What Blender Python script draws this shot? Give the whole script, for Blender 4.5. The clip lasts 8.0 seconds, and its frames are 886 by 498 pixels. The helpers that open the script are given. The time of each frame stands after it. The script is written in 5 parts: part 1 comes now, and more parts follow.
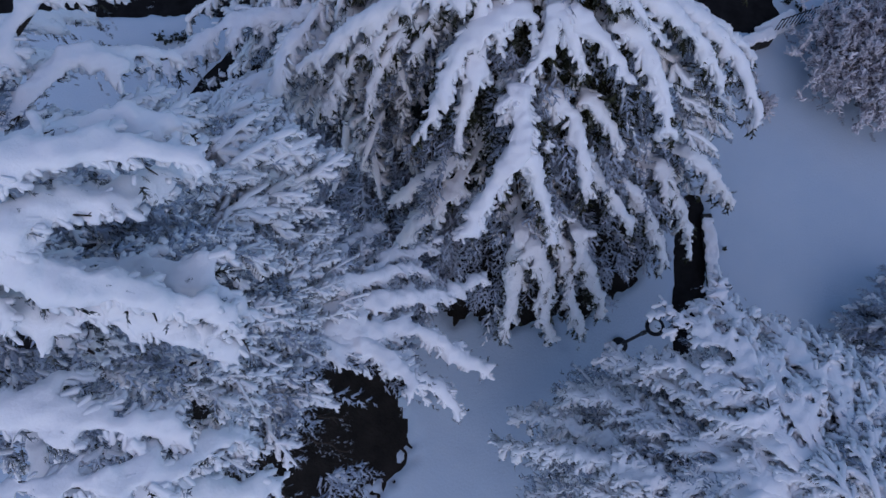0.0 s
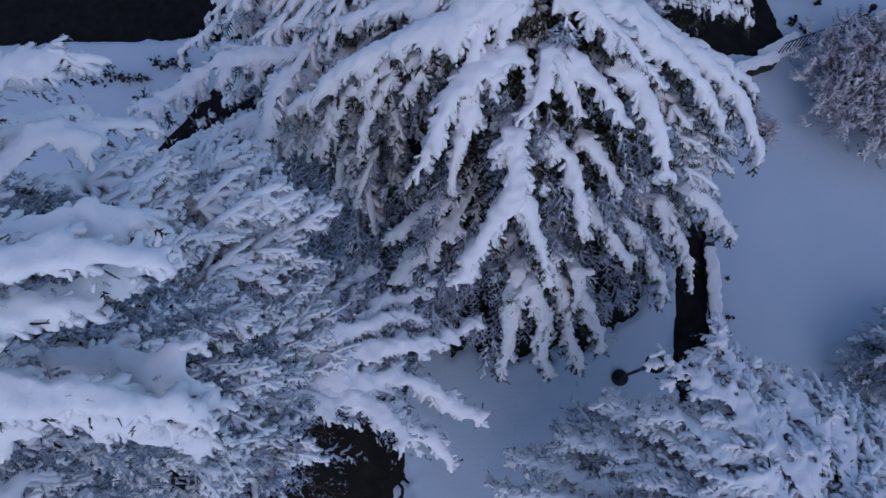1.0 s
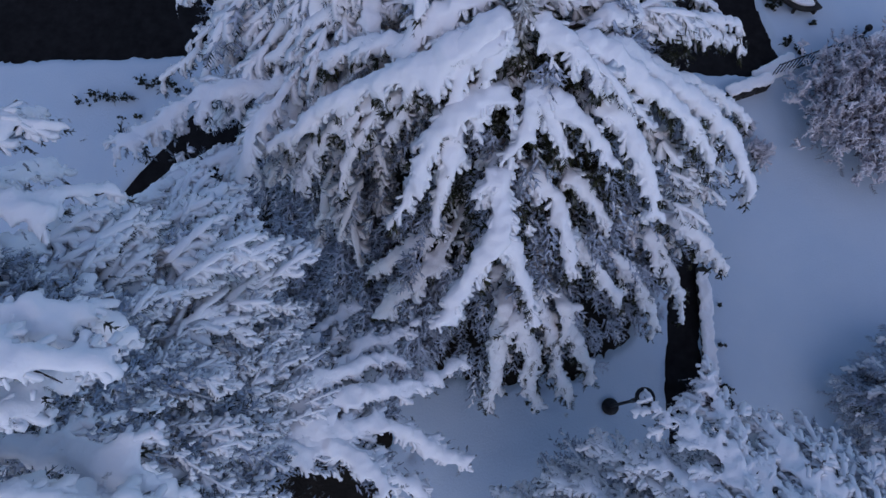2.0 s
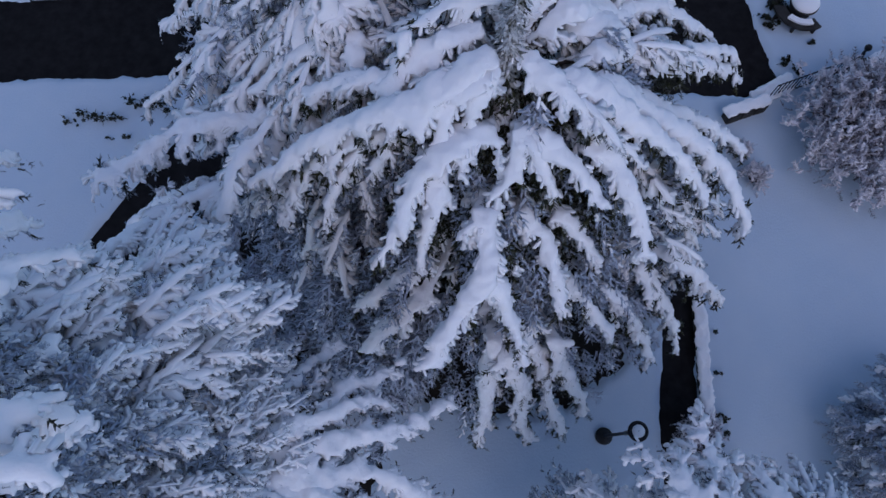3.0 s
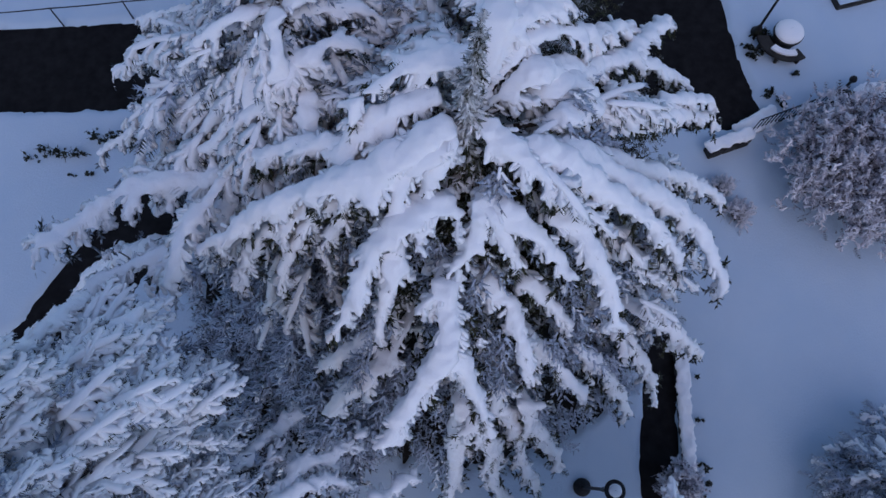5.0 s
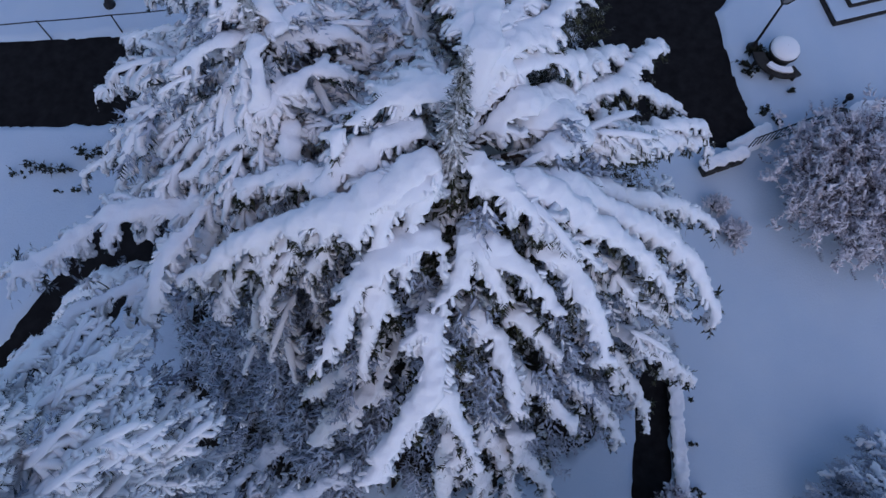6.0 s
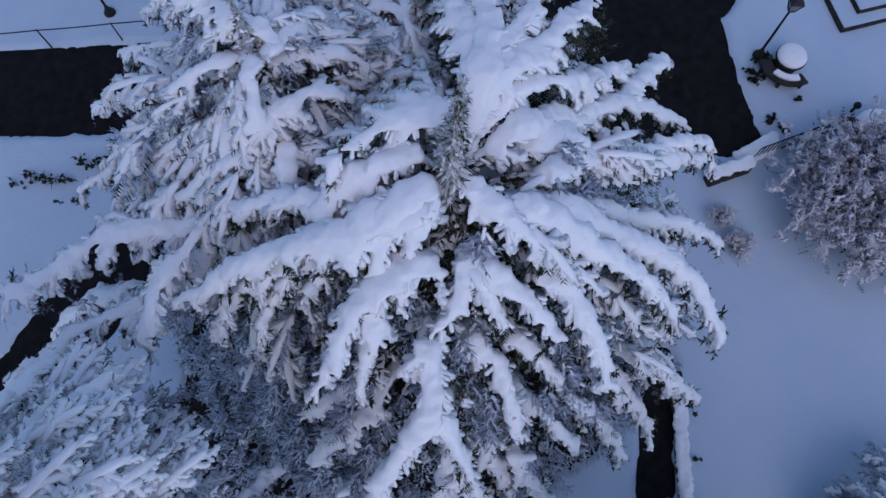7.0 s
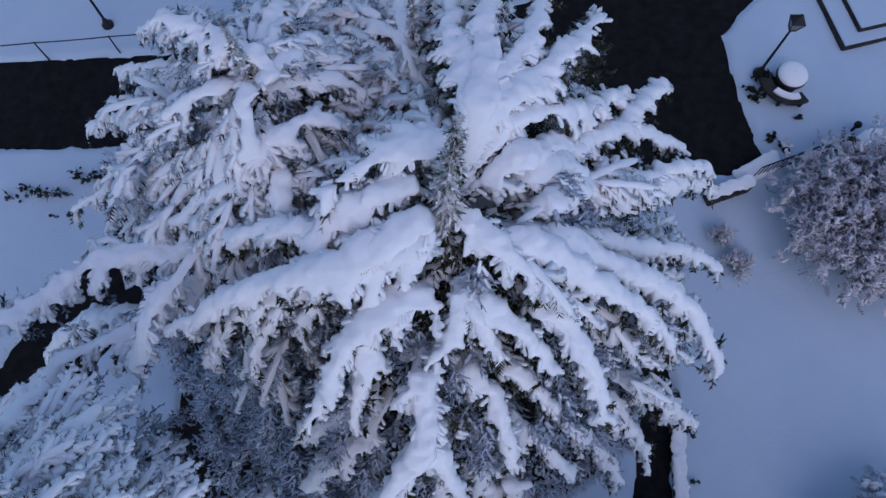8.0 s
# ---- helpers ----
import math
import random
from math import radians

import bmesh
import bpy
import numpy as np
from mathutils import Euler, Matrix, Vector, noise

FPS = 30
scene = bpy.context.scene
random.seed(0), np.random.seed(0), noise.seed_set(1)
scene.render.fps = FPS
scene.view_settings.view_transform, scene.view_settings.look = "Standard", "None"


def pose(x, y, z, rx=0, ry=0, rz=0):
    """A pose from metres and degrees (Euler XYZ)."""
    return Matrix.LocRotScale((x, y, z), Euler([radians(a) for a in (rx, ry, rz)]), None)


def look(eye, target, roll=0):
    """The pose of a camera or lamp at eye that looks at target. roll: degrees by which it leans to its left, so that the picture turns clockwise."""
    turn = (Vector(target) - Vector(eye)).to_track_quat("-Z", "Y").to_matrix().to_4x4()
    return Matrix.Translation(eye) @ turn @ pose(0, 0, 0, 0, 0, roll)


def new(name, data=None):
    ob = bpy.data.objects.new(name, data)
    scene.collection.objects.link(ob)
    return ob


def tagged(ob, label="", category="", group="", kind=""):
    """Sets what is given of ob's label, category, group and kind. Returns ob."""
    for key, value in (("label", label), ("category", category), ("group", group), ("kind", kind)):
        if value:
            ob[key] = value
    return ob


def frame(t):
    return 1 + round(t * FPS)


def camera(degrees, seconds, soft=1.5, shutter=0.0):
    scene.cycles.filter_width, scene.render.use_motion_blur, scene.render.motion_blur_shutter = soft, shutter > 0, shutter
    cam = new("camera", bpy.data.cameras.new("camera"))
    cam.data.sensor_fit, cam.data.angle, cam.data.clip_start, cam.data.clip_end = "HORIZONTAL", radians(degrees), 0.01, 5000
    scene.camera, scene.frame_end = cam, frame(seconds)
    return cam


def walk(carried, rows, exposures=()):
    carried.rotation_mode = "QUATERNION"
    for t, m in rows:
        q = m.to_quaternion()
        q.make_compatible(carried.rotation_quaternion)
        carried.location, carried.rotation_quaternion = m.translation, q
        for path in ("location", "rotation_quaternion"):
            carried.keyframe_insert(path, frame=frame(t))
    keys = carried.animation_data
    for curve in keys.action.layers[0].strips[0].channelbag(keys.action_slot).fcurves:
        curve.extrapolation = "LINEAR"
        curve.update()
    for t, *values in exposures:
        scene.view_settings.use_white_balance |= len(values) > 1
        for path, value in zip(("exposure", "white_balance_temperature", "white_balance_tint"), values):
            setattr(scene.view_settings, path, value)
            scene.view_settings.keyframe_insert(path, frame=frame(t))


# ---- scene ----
cam = camera(63.2, 8.0)
METRES, EYE, TILT, LEAN, TURN = 6.0, 21.7, -71.0, 0.0, 0.0
ROWS = [
    (0.0, 0.0, 0.0, 0.0, 0.0, 0.0, -0.0),
    (0.5, 0.0205, 0.0261, 0.0756, 0.39, 0.15, 0.1),
    (1.0, 0.0428, 0.0525, 0.1484, 0.48, 0.09, 0.06),
    (1.5, 0.0658, 0.0801, 0.2182, 0.25, -0.03, -0.02),
    (3.0, 0.1381, 0.1681, 0.4115, 0.4, 0.01, -0.22),
    (3.5, 0.1656, 0.1985, 0.4677, 0.01, -0.0, -0.1),
    (4.0, 0.1916, 0.2286, 0.5214, -0.03, -0.09, 0.04),
    (4.5, 0.2154, 0.2588, 0.5724, -0.05, -0.05, 0.06),
    (6.0, 0.273, 0.3379, 0.7079, -0.29, 0.23, -0.21),
    (6.5, 0.2851, 0.3564, 0.7473, -0.3, 0.18, -0.25),
    (7.0, 0.2926, 0.3712, 0.786, 0.16, -0.08, -0.22),
    (7.5, 0.2967, 0.386, 0.8253, 0.27, -0.05, -0.51),
    (8.0, 0.3028, 0.3942, 0.8609, 0.13, 0.16, -0.65),
]
EXPOSURE = ((0.0, -0.26, 5920, 12), (4.5, -0.12, 5920, 12), (8.0, -0.03, 5920, 12))
walk(cam, [(t, pose(0, 0, EYE, TILT, LEAN, TURN) @ pose(METRES * x, METRES * y, METRES * z, 90 + pitch, roll, yaw)) for t, x, y, z, yaw, pitch, roll in ROWS], EXPOSURE)

# ---- light: dusk, blue sky, last pink glow from the south-east ----
SUN_UP, SUN_ROUND = 48.0, 168.0          # degrees above the horizon, clockwise from north (+y)
world = bpy.data.worlds.new("dusk_sky")
scene.world = world
world.use_nodes = True
wn = world.node_tree
sky = wn.nodes.new("ShaderNodeTexSky")
sky.sky_type = "NISHITA"
sky.sun_disc = False
sky.sun_elevation = radians(SUN_UP)
sky.sun_rotation = radians(SUN_ROUND)
sky.ozone_density = 3.0
wn.nodes["Background"].inputs["Strength"].default_value = 0.15
wn.links.new(sky.outputs["Color"], wn.nodes["Background"].inputs["Color"])
sun_data = bpy.data.lights.new("sun", "SUN")
sun_data.energy, sun_data.angle, sun_data.color = 0.40, radians(70), (1.0, 0.68, 0.58)
sun = new("sun", sun_data)
az = radians(SUN_ROUND)
sun.matrix_world = look((30 * math.sin(az), 30 * math.cos(az), 30 * math.tan(radians(SUN_UP))), (0, 0, 0))

# ---- materials ----



def material(name, rough=0.8):
    m = bpy.data.materials.new(name)
    m.use_nodes = True
    b = m.node_tree.nodes["Principled BSDF"]
    b.inputs["Roughness"].default_value = rough
    b.inputs["Specular IOR Level"].default_value = 0.25
    return m, m.node_tree.nodes, m.node_tree.links, b


def noise_node(nodes, links, scale, detail=4.0, rough=0.55):
    co = nodes.new("ShaderNodeTexCoord")
    n = nodes.new("ShaderNodeTexNoise")
    n.inputs["Scale"].default_value, n.inputs["Detail"].default_value, n.inputs["Roughness"].default_value = scale, detail, rough
    links.new(co.outputs["Object"], n.inputs["Vector"])
    return n.outputs["Fac"]


def ramp(nodes, links, fac, *stops):
    r = nodes.new("ShaderNodeValToRGB")
    while len(r.color_ramp.elements) < len(stops):
        r.color_ramp.elements.new(0.5)
    for e, (p, c) in zip(r.color_ramp.elements, stops):
        e.position, e.color = p, (*c, 1)
    links.new(fac, r.inputs["Fac"])
    return r.outputs["Color"]


def mix(nodes, links, fac, a, b, kind="MIX"):
    m = nodes.new("ShaderNodeMix")
    m.data_type, m.blend_type = "RGBA", kind
    for sock, v in ((m.inputs["Factor"], fac), (m.inputs["A"], a), (m.inputs["B"], b)):
        if isinstance(v, (int, float)):
            sock.default_value = v
        elif isinstance(v, tuple):
            sock.default_value = (*v, 1)
        else:
            links.new(v, sock)
    return m.outputs["Result"]


def bump(nodes, links, b, height, strength, dist):
    n = nodes.new("ShaderNodeBump")
    n.inputs["Strength"].default_value, n.inputs["Distance"].default_value = strength, dist
    links.new(height, n.inputs["Height"])
    links.new(n.outputs["Normal"], b.inputs["Normal"])


def plain(name, c1, c2, scale, rough=0.8, relief=0.3, dist=0.02, metal=0.0):
    m, n, l, b = material(name, rough)
    f = noise_node(n, l, scale)
    l.new(ramp(n, l, f, (0.3, c1), (0.7, c2)), b.inputs["Base Color"])
    b.inputs["Metallic"].default_value = metal
    bump(n, l, b, noise_node(n, l, scale * 5), relief, dist)
    return m


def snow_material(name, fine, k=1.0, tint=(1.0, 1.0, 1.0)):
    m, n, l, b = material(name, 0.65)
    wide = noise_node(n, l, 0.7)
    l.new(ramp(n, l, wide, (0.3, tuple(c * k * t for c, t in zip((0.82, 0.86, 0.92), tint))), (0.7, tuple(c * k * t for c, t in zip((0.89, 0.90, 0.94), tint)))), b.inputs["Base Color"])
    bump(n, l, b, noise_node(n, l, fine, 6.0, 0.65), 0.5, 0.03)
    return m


def needle_material(name, frost, dark, mid, white):
    """Needles, of which a share of the twigs carries rime."""
    m, n, l, b = material(name, 0.75)
    geo = n.new("ShaderNodeNewGeometry")
    green = ramp(n, l, geo.outputs["Random Per Island"], (0.0, dark), (0.6, mid), (1.0, tuple(v * 1.6 for v in mid)))
    add = n.new("ShaderNodeMath")
    add.operation = "ADD"
    l.new(noise_node(n, l, 2.6, 4.0, 0.6), add.inputs[0])
    sc = n.new("ShaderNodeMath")
    sc.operation = "MULTIPLY_ADD"
    l.new(geo.outputs["Random Per Island"], sc.inputs[0])
    sc.inputs[1].default_value, sc.inputs[2].default_value = 0.2, -0.10
    l.new(sc.outputs[0], add.inputs[1])
    fac = ramp(n, l, add.outputs[0], (0.62 - frost * 0.5, (0, 0, 0)), (0.80 - frost * 0.5, (1, 1, 1)))
    l.new(mix(n, l, fac, green, white), b.inputs["Base Color"])
    return m


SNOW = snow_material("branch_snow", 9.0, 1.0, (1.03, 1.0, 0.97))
# the same snow made darker and bluer: weaker sky light put into its colour
SHADED_SNOW = snow_material("shaded_snow", 14.0, 0.67, (0.87, 1.0, 1.12))
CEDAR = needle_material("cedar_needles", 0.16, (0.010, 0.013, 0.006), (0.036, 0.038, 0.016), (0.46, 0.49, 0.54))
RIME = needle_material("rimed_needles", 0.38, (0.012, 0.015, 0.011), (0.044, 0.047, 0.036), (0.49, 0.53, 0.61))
PINE = needle_material("pine_needles", 0.62, (0.015, 0.02, 0.012), (0.04, 0.05, 0.025), (0.45, 0.48, 0.54))
RIMED = needle_material("rimed_twigs", 0.68, (0.016, 0.019, 0.02), (0.05, 0.054, 0.06), (0.46, 0.51, 0.62))
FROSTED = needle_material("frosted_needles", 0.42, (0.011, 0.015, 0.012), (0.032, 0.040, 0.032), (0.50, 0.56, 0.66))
TOPMOST = needle_material("frosted_leader", 0.5, (0.02, 0.024, 0.014), (0.07, 0.075, 0.045), (0.66, 0.67, 0.69))
HOAR_WHITE = needle_material("hoar_frost", 0.95, (0.3, 0.28, 0.3), (0.4, 0.38, 0.4), (0.72, 0.70, 0.75))
HOAR = needle_material("hoar_twigs", 0.42, (0.02, 0.016, 0.018), (0.08, 0.066, 0.074), (0.48, 0.46, 0.52))
BARK = plain("bark", (0.025, 0.018, 0.014), (0.07, 0.055, 0.045), 6.0, 0.9, 0.8, 0.03)
ASPHALT = plain("wet_asphalt", (0.009, 0.0085, 0.009), (0.018, 0.017, 0.018), 3.0, 0.8, 0.4, 0.01)
ASPHALT.node_tree.nodes["Principled BSDF"].inputs["Specular IOR Level"].default_value = 0.06
# soil lowered to near black to include the shade under the crowns
SHADED_SOIL = plain("shaded_soil", (0.008, 0.007, 0.006), (0.024, 0.020, 0.017), 2.0, 0.95, 0.9, 0.05)
IRON = plain("black_iron", (0.012, 0.012, 0.014), (0.03, 0.03, 0.034), 9.0, 0.55, 0.2, 0.005, 0.3)
STONE = plain("dark_stone", (0.015, 0.014, 0.014), (0.05, 0.048, 0.046), 2.5, 0.85, 0.5, 0.02)
LEAF = plain("evergreen_leaf", (0.007, 0.009, 0.006), (0.02, 0.025, 0.014), 5.0, 0.7, 0.2, 0.01)
GLASS = plain("lamp_glass", (0.10, 0.11, 0.12), (0.18, 0.19, 0.2), 4.0, 0.25, 0.1, 0.002)

# ---- mesh helpers ----


def mesh(name, verts, faces, mat, smooth=False):
    """A mesh from arrays; all faces have the same number of corners."""
    verts, faces = np.asarray(verts, np.float32), np.asarray(faces, np.int32)
    me = bpy.data.meshes.new(name)
    k = faces.shape[1]
    me.vertices.add(len(verts))
    me.vertices.foreach_set("co", verts.ravel())
    me.loops.add(faces.size)
    me.loops.foreach_set("vertex_index", faces.ravel())
    me.polygons.add(len(faces))
    me.polygons.foreach_set("loop_start", np.arange(len(faces), dtype=np.int32) * k)
    me.update(calc_edges=True)
    if smooth:
        me.polygons.foreach_set("use_smooth", np.ones(len(faces), bool))
    me.materials.append(mat)
    return me


def part(name, data, mat, parent, label=""):
    """Links a bmesh or mesh as one object under a thing or part."""
    if isinstance(data, bmesh.types.BMesh):
        me = bpy.data.meshes.new(name)
        data.to_mesh(me)
        data.free()
        me.materials.append(mat)
    else:
        me = data
    ob = new(name, me)
    ob.parent = parent
    if parent is not None:
        at = parent
        off = Vector((0, 0, 0))
        while at is not None:
            off += at.location
            at = at.parent
        ob.location = -off if parent.parent is None and parent.type == "EMPTY" else Vector((0, 0, 0))
    if label:
        ob["label"] = label
    return ob


def empty(name, at, label, category, group=""):
    ob = new(name)
    ob.location = at
    return tagged(ob, label, category, group)


def joined(pieces):
    """Joins (verts, faces) pairs."""
    vs, fs, n = [], [], 0
    for v, f in pieces:
        vs.append(v)
        fs.append(f + n)
        n += len(v)
    return np.concatenate(vs), np.concatenate(fs)


def tube(points, radii, sides=7):
    """A tapered tube along points, as (verts, quads)."""
    p = np.asarray(points, float)
    r = np.broadcast_to(np.asarray(radii, float), (len(p),))
    d = np.gradient(p, axis=0)
    d /= np.linalg.norm(d, axis=1)[:, None] + 1e-9
    ref = np.where(np.abs(d[:, 2:3]) > 0.9, [[1.0, 0, 0]], [[0, 0, 1.0]])
    u = np.cross(d, ref)
    u /= np.linalg.norm(u, axis=1)[:, None]
    w = np.cross(d, u)
    a = np.linspace(0, 2 * np.pi, sides, endpoint=False)
    v = p[:, None] + r[:, None, None] * (np.cos(a)[None, :, None] * u[:, None] + np.sin(a)[None, :, None] * w[:, None])
    i, j = np.meshgrid(np.arange(len(p) - 1), np.arange(sides), indexing="ij")
    k = (j + 1) % sides
    f = np.stack([i * sides + j, i * sides + k, (i + 1) * sides + k, (i + 1) * sides + j], -1).reshape(-1, 4)
    return v.reshape(-1, 3), f


def ball(seg=8, rings=5):
    v = [(0, 0, -1)]
    for r in range(1, rings):
        t = math.pi * r / rings
        v += [(math.sin(t) * math.cos(2 * math.pi * s / seg), math.sin(t) * math.sin(2 * math.pi * s / seg), -math.cos(t)) for s in range(seg)]
    v.append((0, 0, 1))
    f = []
    for s in range(seg):
        f.append((0, 1 + (s + 1) % seg, 1 + s))
        top = 1 + (rings - 2) * seg
        f.append((top + s, top + (s + 1) % seg, len(v) - 1))
        for r in range(rings - 2):
            a, b = 1 + r * seg + s, 1 + r * seg + (s + 1) % seg
            f += [(a, b, b + seg), (a, b + seg, a + seg)]
    return np.array(v, float), np.array(f, int)


BALL = ball()


def blobs(centres, sizes):
    """Ellipsoids at centres with half axes sizes, as (verts, tris)."""
    c, s = np.asarray(centres, float), np.asarray(sizes, float)
    v = BALL[0][None] * s[:, None] + c[:, None]
    f = BALL[1][None] + (np.arange(len(c)) * len(BALL[0]))[:, None, None]
    return v.reshape(-1, 3), f.reshape(-1, 3)


def settle(ob, voxel):
    """Lets overlapping rolls and lumps of snow run together."""
    r = ob.modifiers.new("merge", "REMESH")
    r.mode, r.voxel_size, r.use_smooth_shade = "VOXEL", voxel, True
    s = ob.modifiers.new("settle", "SMOOTH")
    s.factor, s.iterations = 0.4, 1
    d = ob.modifiers.new("lumps", "DISPLACE")
    d.texture, d.strength, d.mid_level, d.texture_coords = LUMPS, 0.09, 0.5, "GLOBAL"
    w = ob.modifiers.new("folds", "DISPLACE")
    w.texture, w.strength, w.mid_level, w.texture_coords = FOLDS, 0.11, 0.55, "GLOBAL"


def snow_on(name, centres, sizes, parent, voxel=0.06, label=""):
    """Snow that has run together out of many lumps."""
    ob = part(name, mesh(name, *blobs(centres, sizes), SNOW, True), SNOW, parent, label)
    settle(ob, voxel)
    return ob


LUMPS = bpy.data.textures.new("lumps", "CLOUDS")
LUMPS.noise_scale, LUMPS.noise_depth = 0.14, 2
FOLDS = bpy.data.textures.new("folds", "CLOUDS")
FOLDS.noise_scale, FOLDS.noise_depth = 0.34, 2


def sprig_shape(pairs=5, spread=0.36):
    """A twig of length 1 along x with leaflets on both sides and above, as (verts, tris)."""
    v, f = [], []
    rng = np.random.default_rng(3)
    for i in range(pairs):
        x = 0.06 + 0.86 * i / (pairs - 1)
        size = spread * (1.05 - 0.65 * x)
        for s in (-1, 1):
            tip = (x + size * 0.75, s * size * (0.75 + 0.3 * rng.random()), size * (rng.random() - 0.45))
            n = len(v)
            v += [(x - 0.055, 0, -0.015), (x + 0.055, 0, 0.015), tip]
            f.append((n, n + 1, n + 2))
    n = len(v)
    v += [(0, -0.018, 0), (0, 0.018, 0), (1.05, 0, 0)]
    f.append((n, n + 1, n + 2))
    return np.array(v), np.array(f)


SPRIG = sprig_shape()


def sprigs(places, ways, lengths, rng, shape=None):
    """Twigs at places that point along ways, as (verts, tris)."""
    p, d = np.asarray(places, float), np.asarray(ways, float)
    d /= np.linalg.norm(d, axis=1)[:, None] + 1e-9
    u = np.cross(d, rng.normal(size=d.shape))
    u /= np.linalg.norm(u, axis=1)[:, None] + 1e-9
    w = np.cross(d, u)
    l = np.asarray(lengths, float)[:, None, None]
    s, faces = shape or SPRIG
    v = p[:, None] + l * (s[None, :, 0:1] * d[:, None] + s[None, :, 1:2] * u[:, None] + s[None, :, 2:3] * w[:, None])
    f = faces[None] + (np.arange(len(p)) * len(s))[:, None, None]
    return v.reshape(-1, 3), f.reshape(-1, 3)


def spindle(a, b, r, sides=3):
    """A closed bud-like body from a to b, as (verts, tris)."""
    a, b = np.array(a, float), np.array(b, float)
    d = (b - a) / np.linalg.norm(b - a)
    u = np.cross(d, (0.3, 0.5, 0.8))
    u /= np.linalg.norm(u)
    w = np.cross(d, u)
    t = np.arange(sides) * 2 * np.pi / sides
    ring = a + 0.45 * (b - a) + r * (np.cos(t)[:, None] * u + np.sin(t)[:, None] * w)
    v = np.concatenate([[a], ring, [b]])
    f = [(0, 1 + (k + 1) % sides, 1 + k) for k in range(sides)] + [(sides + 1, 1 + k, 1 + (k + 1) % sides) for k in range(sides)]
    return v, np.array(f)


def spike(a, b, r):
    """A three-sided thorn from a to b, as (verts, tris)."""
    v, f = spindle(a, b, r)
    v[1:4] += (v[0] - v[1:4].mean(0)) * 0.75
    return v[1:], np.array([(3, 0, 1), (3, 1, 2), (3, 2, 0)])


def rime_shape():
    """A twig thick with rime: stubby fingers on a stem of length 1."""
    g = np.random.default_rng(5)
    bits = [spike((0, 0, 0), (1, 0, 0), 0.09)]
    for k in range(4):
        x = 0.08 + 0.19 * k
        s = 1 if k % 2 else -1
        l = 0.46 - 0.05 * k
        bits.append(spike((x, 0, 0), (x + 0.7 * l, s * 0.75 * l, g.uniform(-0.25, 0.18)), 0.085))
    return joined(bits)


RIME_SPRIG = rime_shape()


def finger(a, b, r, flat=0.8, sides=4):
    """A rounded finger of snow from a to b, as (verts, tris)."""
    a, b = np.array(a, float), np.array(b, float)
    d = (b - a) / np.linalg.norm(b - a)
    u = np.cross((0, 0, 1.0), d)
    u /= np.linalg.norm(u)
    w = np.cross(d, u) * flat
    t = np.arange(sides) * 2 * np.pi / sides + 0.4
    ring = r * (np.cos(t)[:, None] * u + np.sin(t)[:, None] * w)
    v = np.concatenate([a + ring * 0.75, a + 0.76 * (b - a) + ring, [b]])
    f = []
    for k in range(sides):
        n = (k + 1) % sides
        f += [(k, n, sides + n), (k, sides + n, sides + k), (sides + k, sides + n, 2 * sides)]
    return v, np.array(f)


def frond_shape(fingers, r, spread, seed, sides=4):
    """A snow-covered spray of length 1 along x, flat, with uneven stubby fingers on both sides."""
    g = np.random.default_rng(seed)
    bits = [finger((0, 0, 0), (g.uniform(0.85, 1.05), g.uniform(-0.12, 0.12), -0.12), r * 1.25, 0.7, sides)]
    for k in range(fingers):
        x = 0.05 + 0.75 * (k + g.uniform(-0.3, 0.5)) / fingers
        l = spread * (1.0 - 0.5 * x) * g.uniform(0.55, 1.35)
        t = g.uniform(0.5, 1.15)
        bits.append(finger((x, 0, -0.03), (x + l * math.cos(t), (1 if k % 2 else -1) * l * math.sin(t), -0.05 - g.uniform(0.1, 0.5) * l), r * g.uniform(0.75, 1.25), 0.75, sides))
    return joined(bits)


def plume_shape():
    """A flat needle spray of length 1 along x: a stem with pointed leaflets on both sides."""
    g = np.random.default_rng(9)
    v, f = [(0, -0.02, 0), (0, 0.02, 0), (1.05, 0, -0.06)], [(0, 1, 2)]
    for k in range(10):
        x = 0.08 + 0.085 * k
        l = 0.46 * (1.05 - 0.6 * x) * g.uniform(0.8, 1.2)
        n = len(v)
        v += [(x - 0.05, 0, 0), (x + 0.05, 0, 0.02), (x + 0.72 * l, (1 if k % 2 else -1) * 0.75 * l, g.uniform(-0.28, 0.1) * l)]
        f.append((n, n + 1, n + 2))
    return np.array(v), np.array(f)


LOBE = finger((0, 0, 0), (1, 0, -0.04), 0.22)
FROND = [frond_shape(4, 0.16, 0.46, 20 + k, 3) for k in range(5)]
FINE_FROND = [frond_shape(4, 0.145, 0.44, 40 + k) for k in range(5)]
PAD = blobs([(0.5, 0, 0)], [(0.56, 0.24, 0.13)])
PLUME = plume_shape()


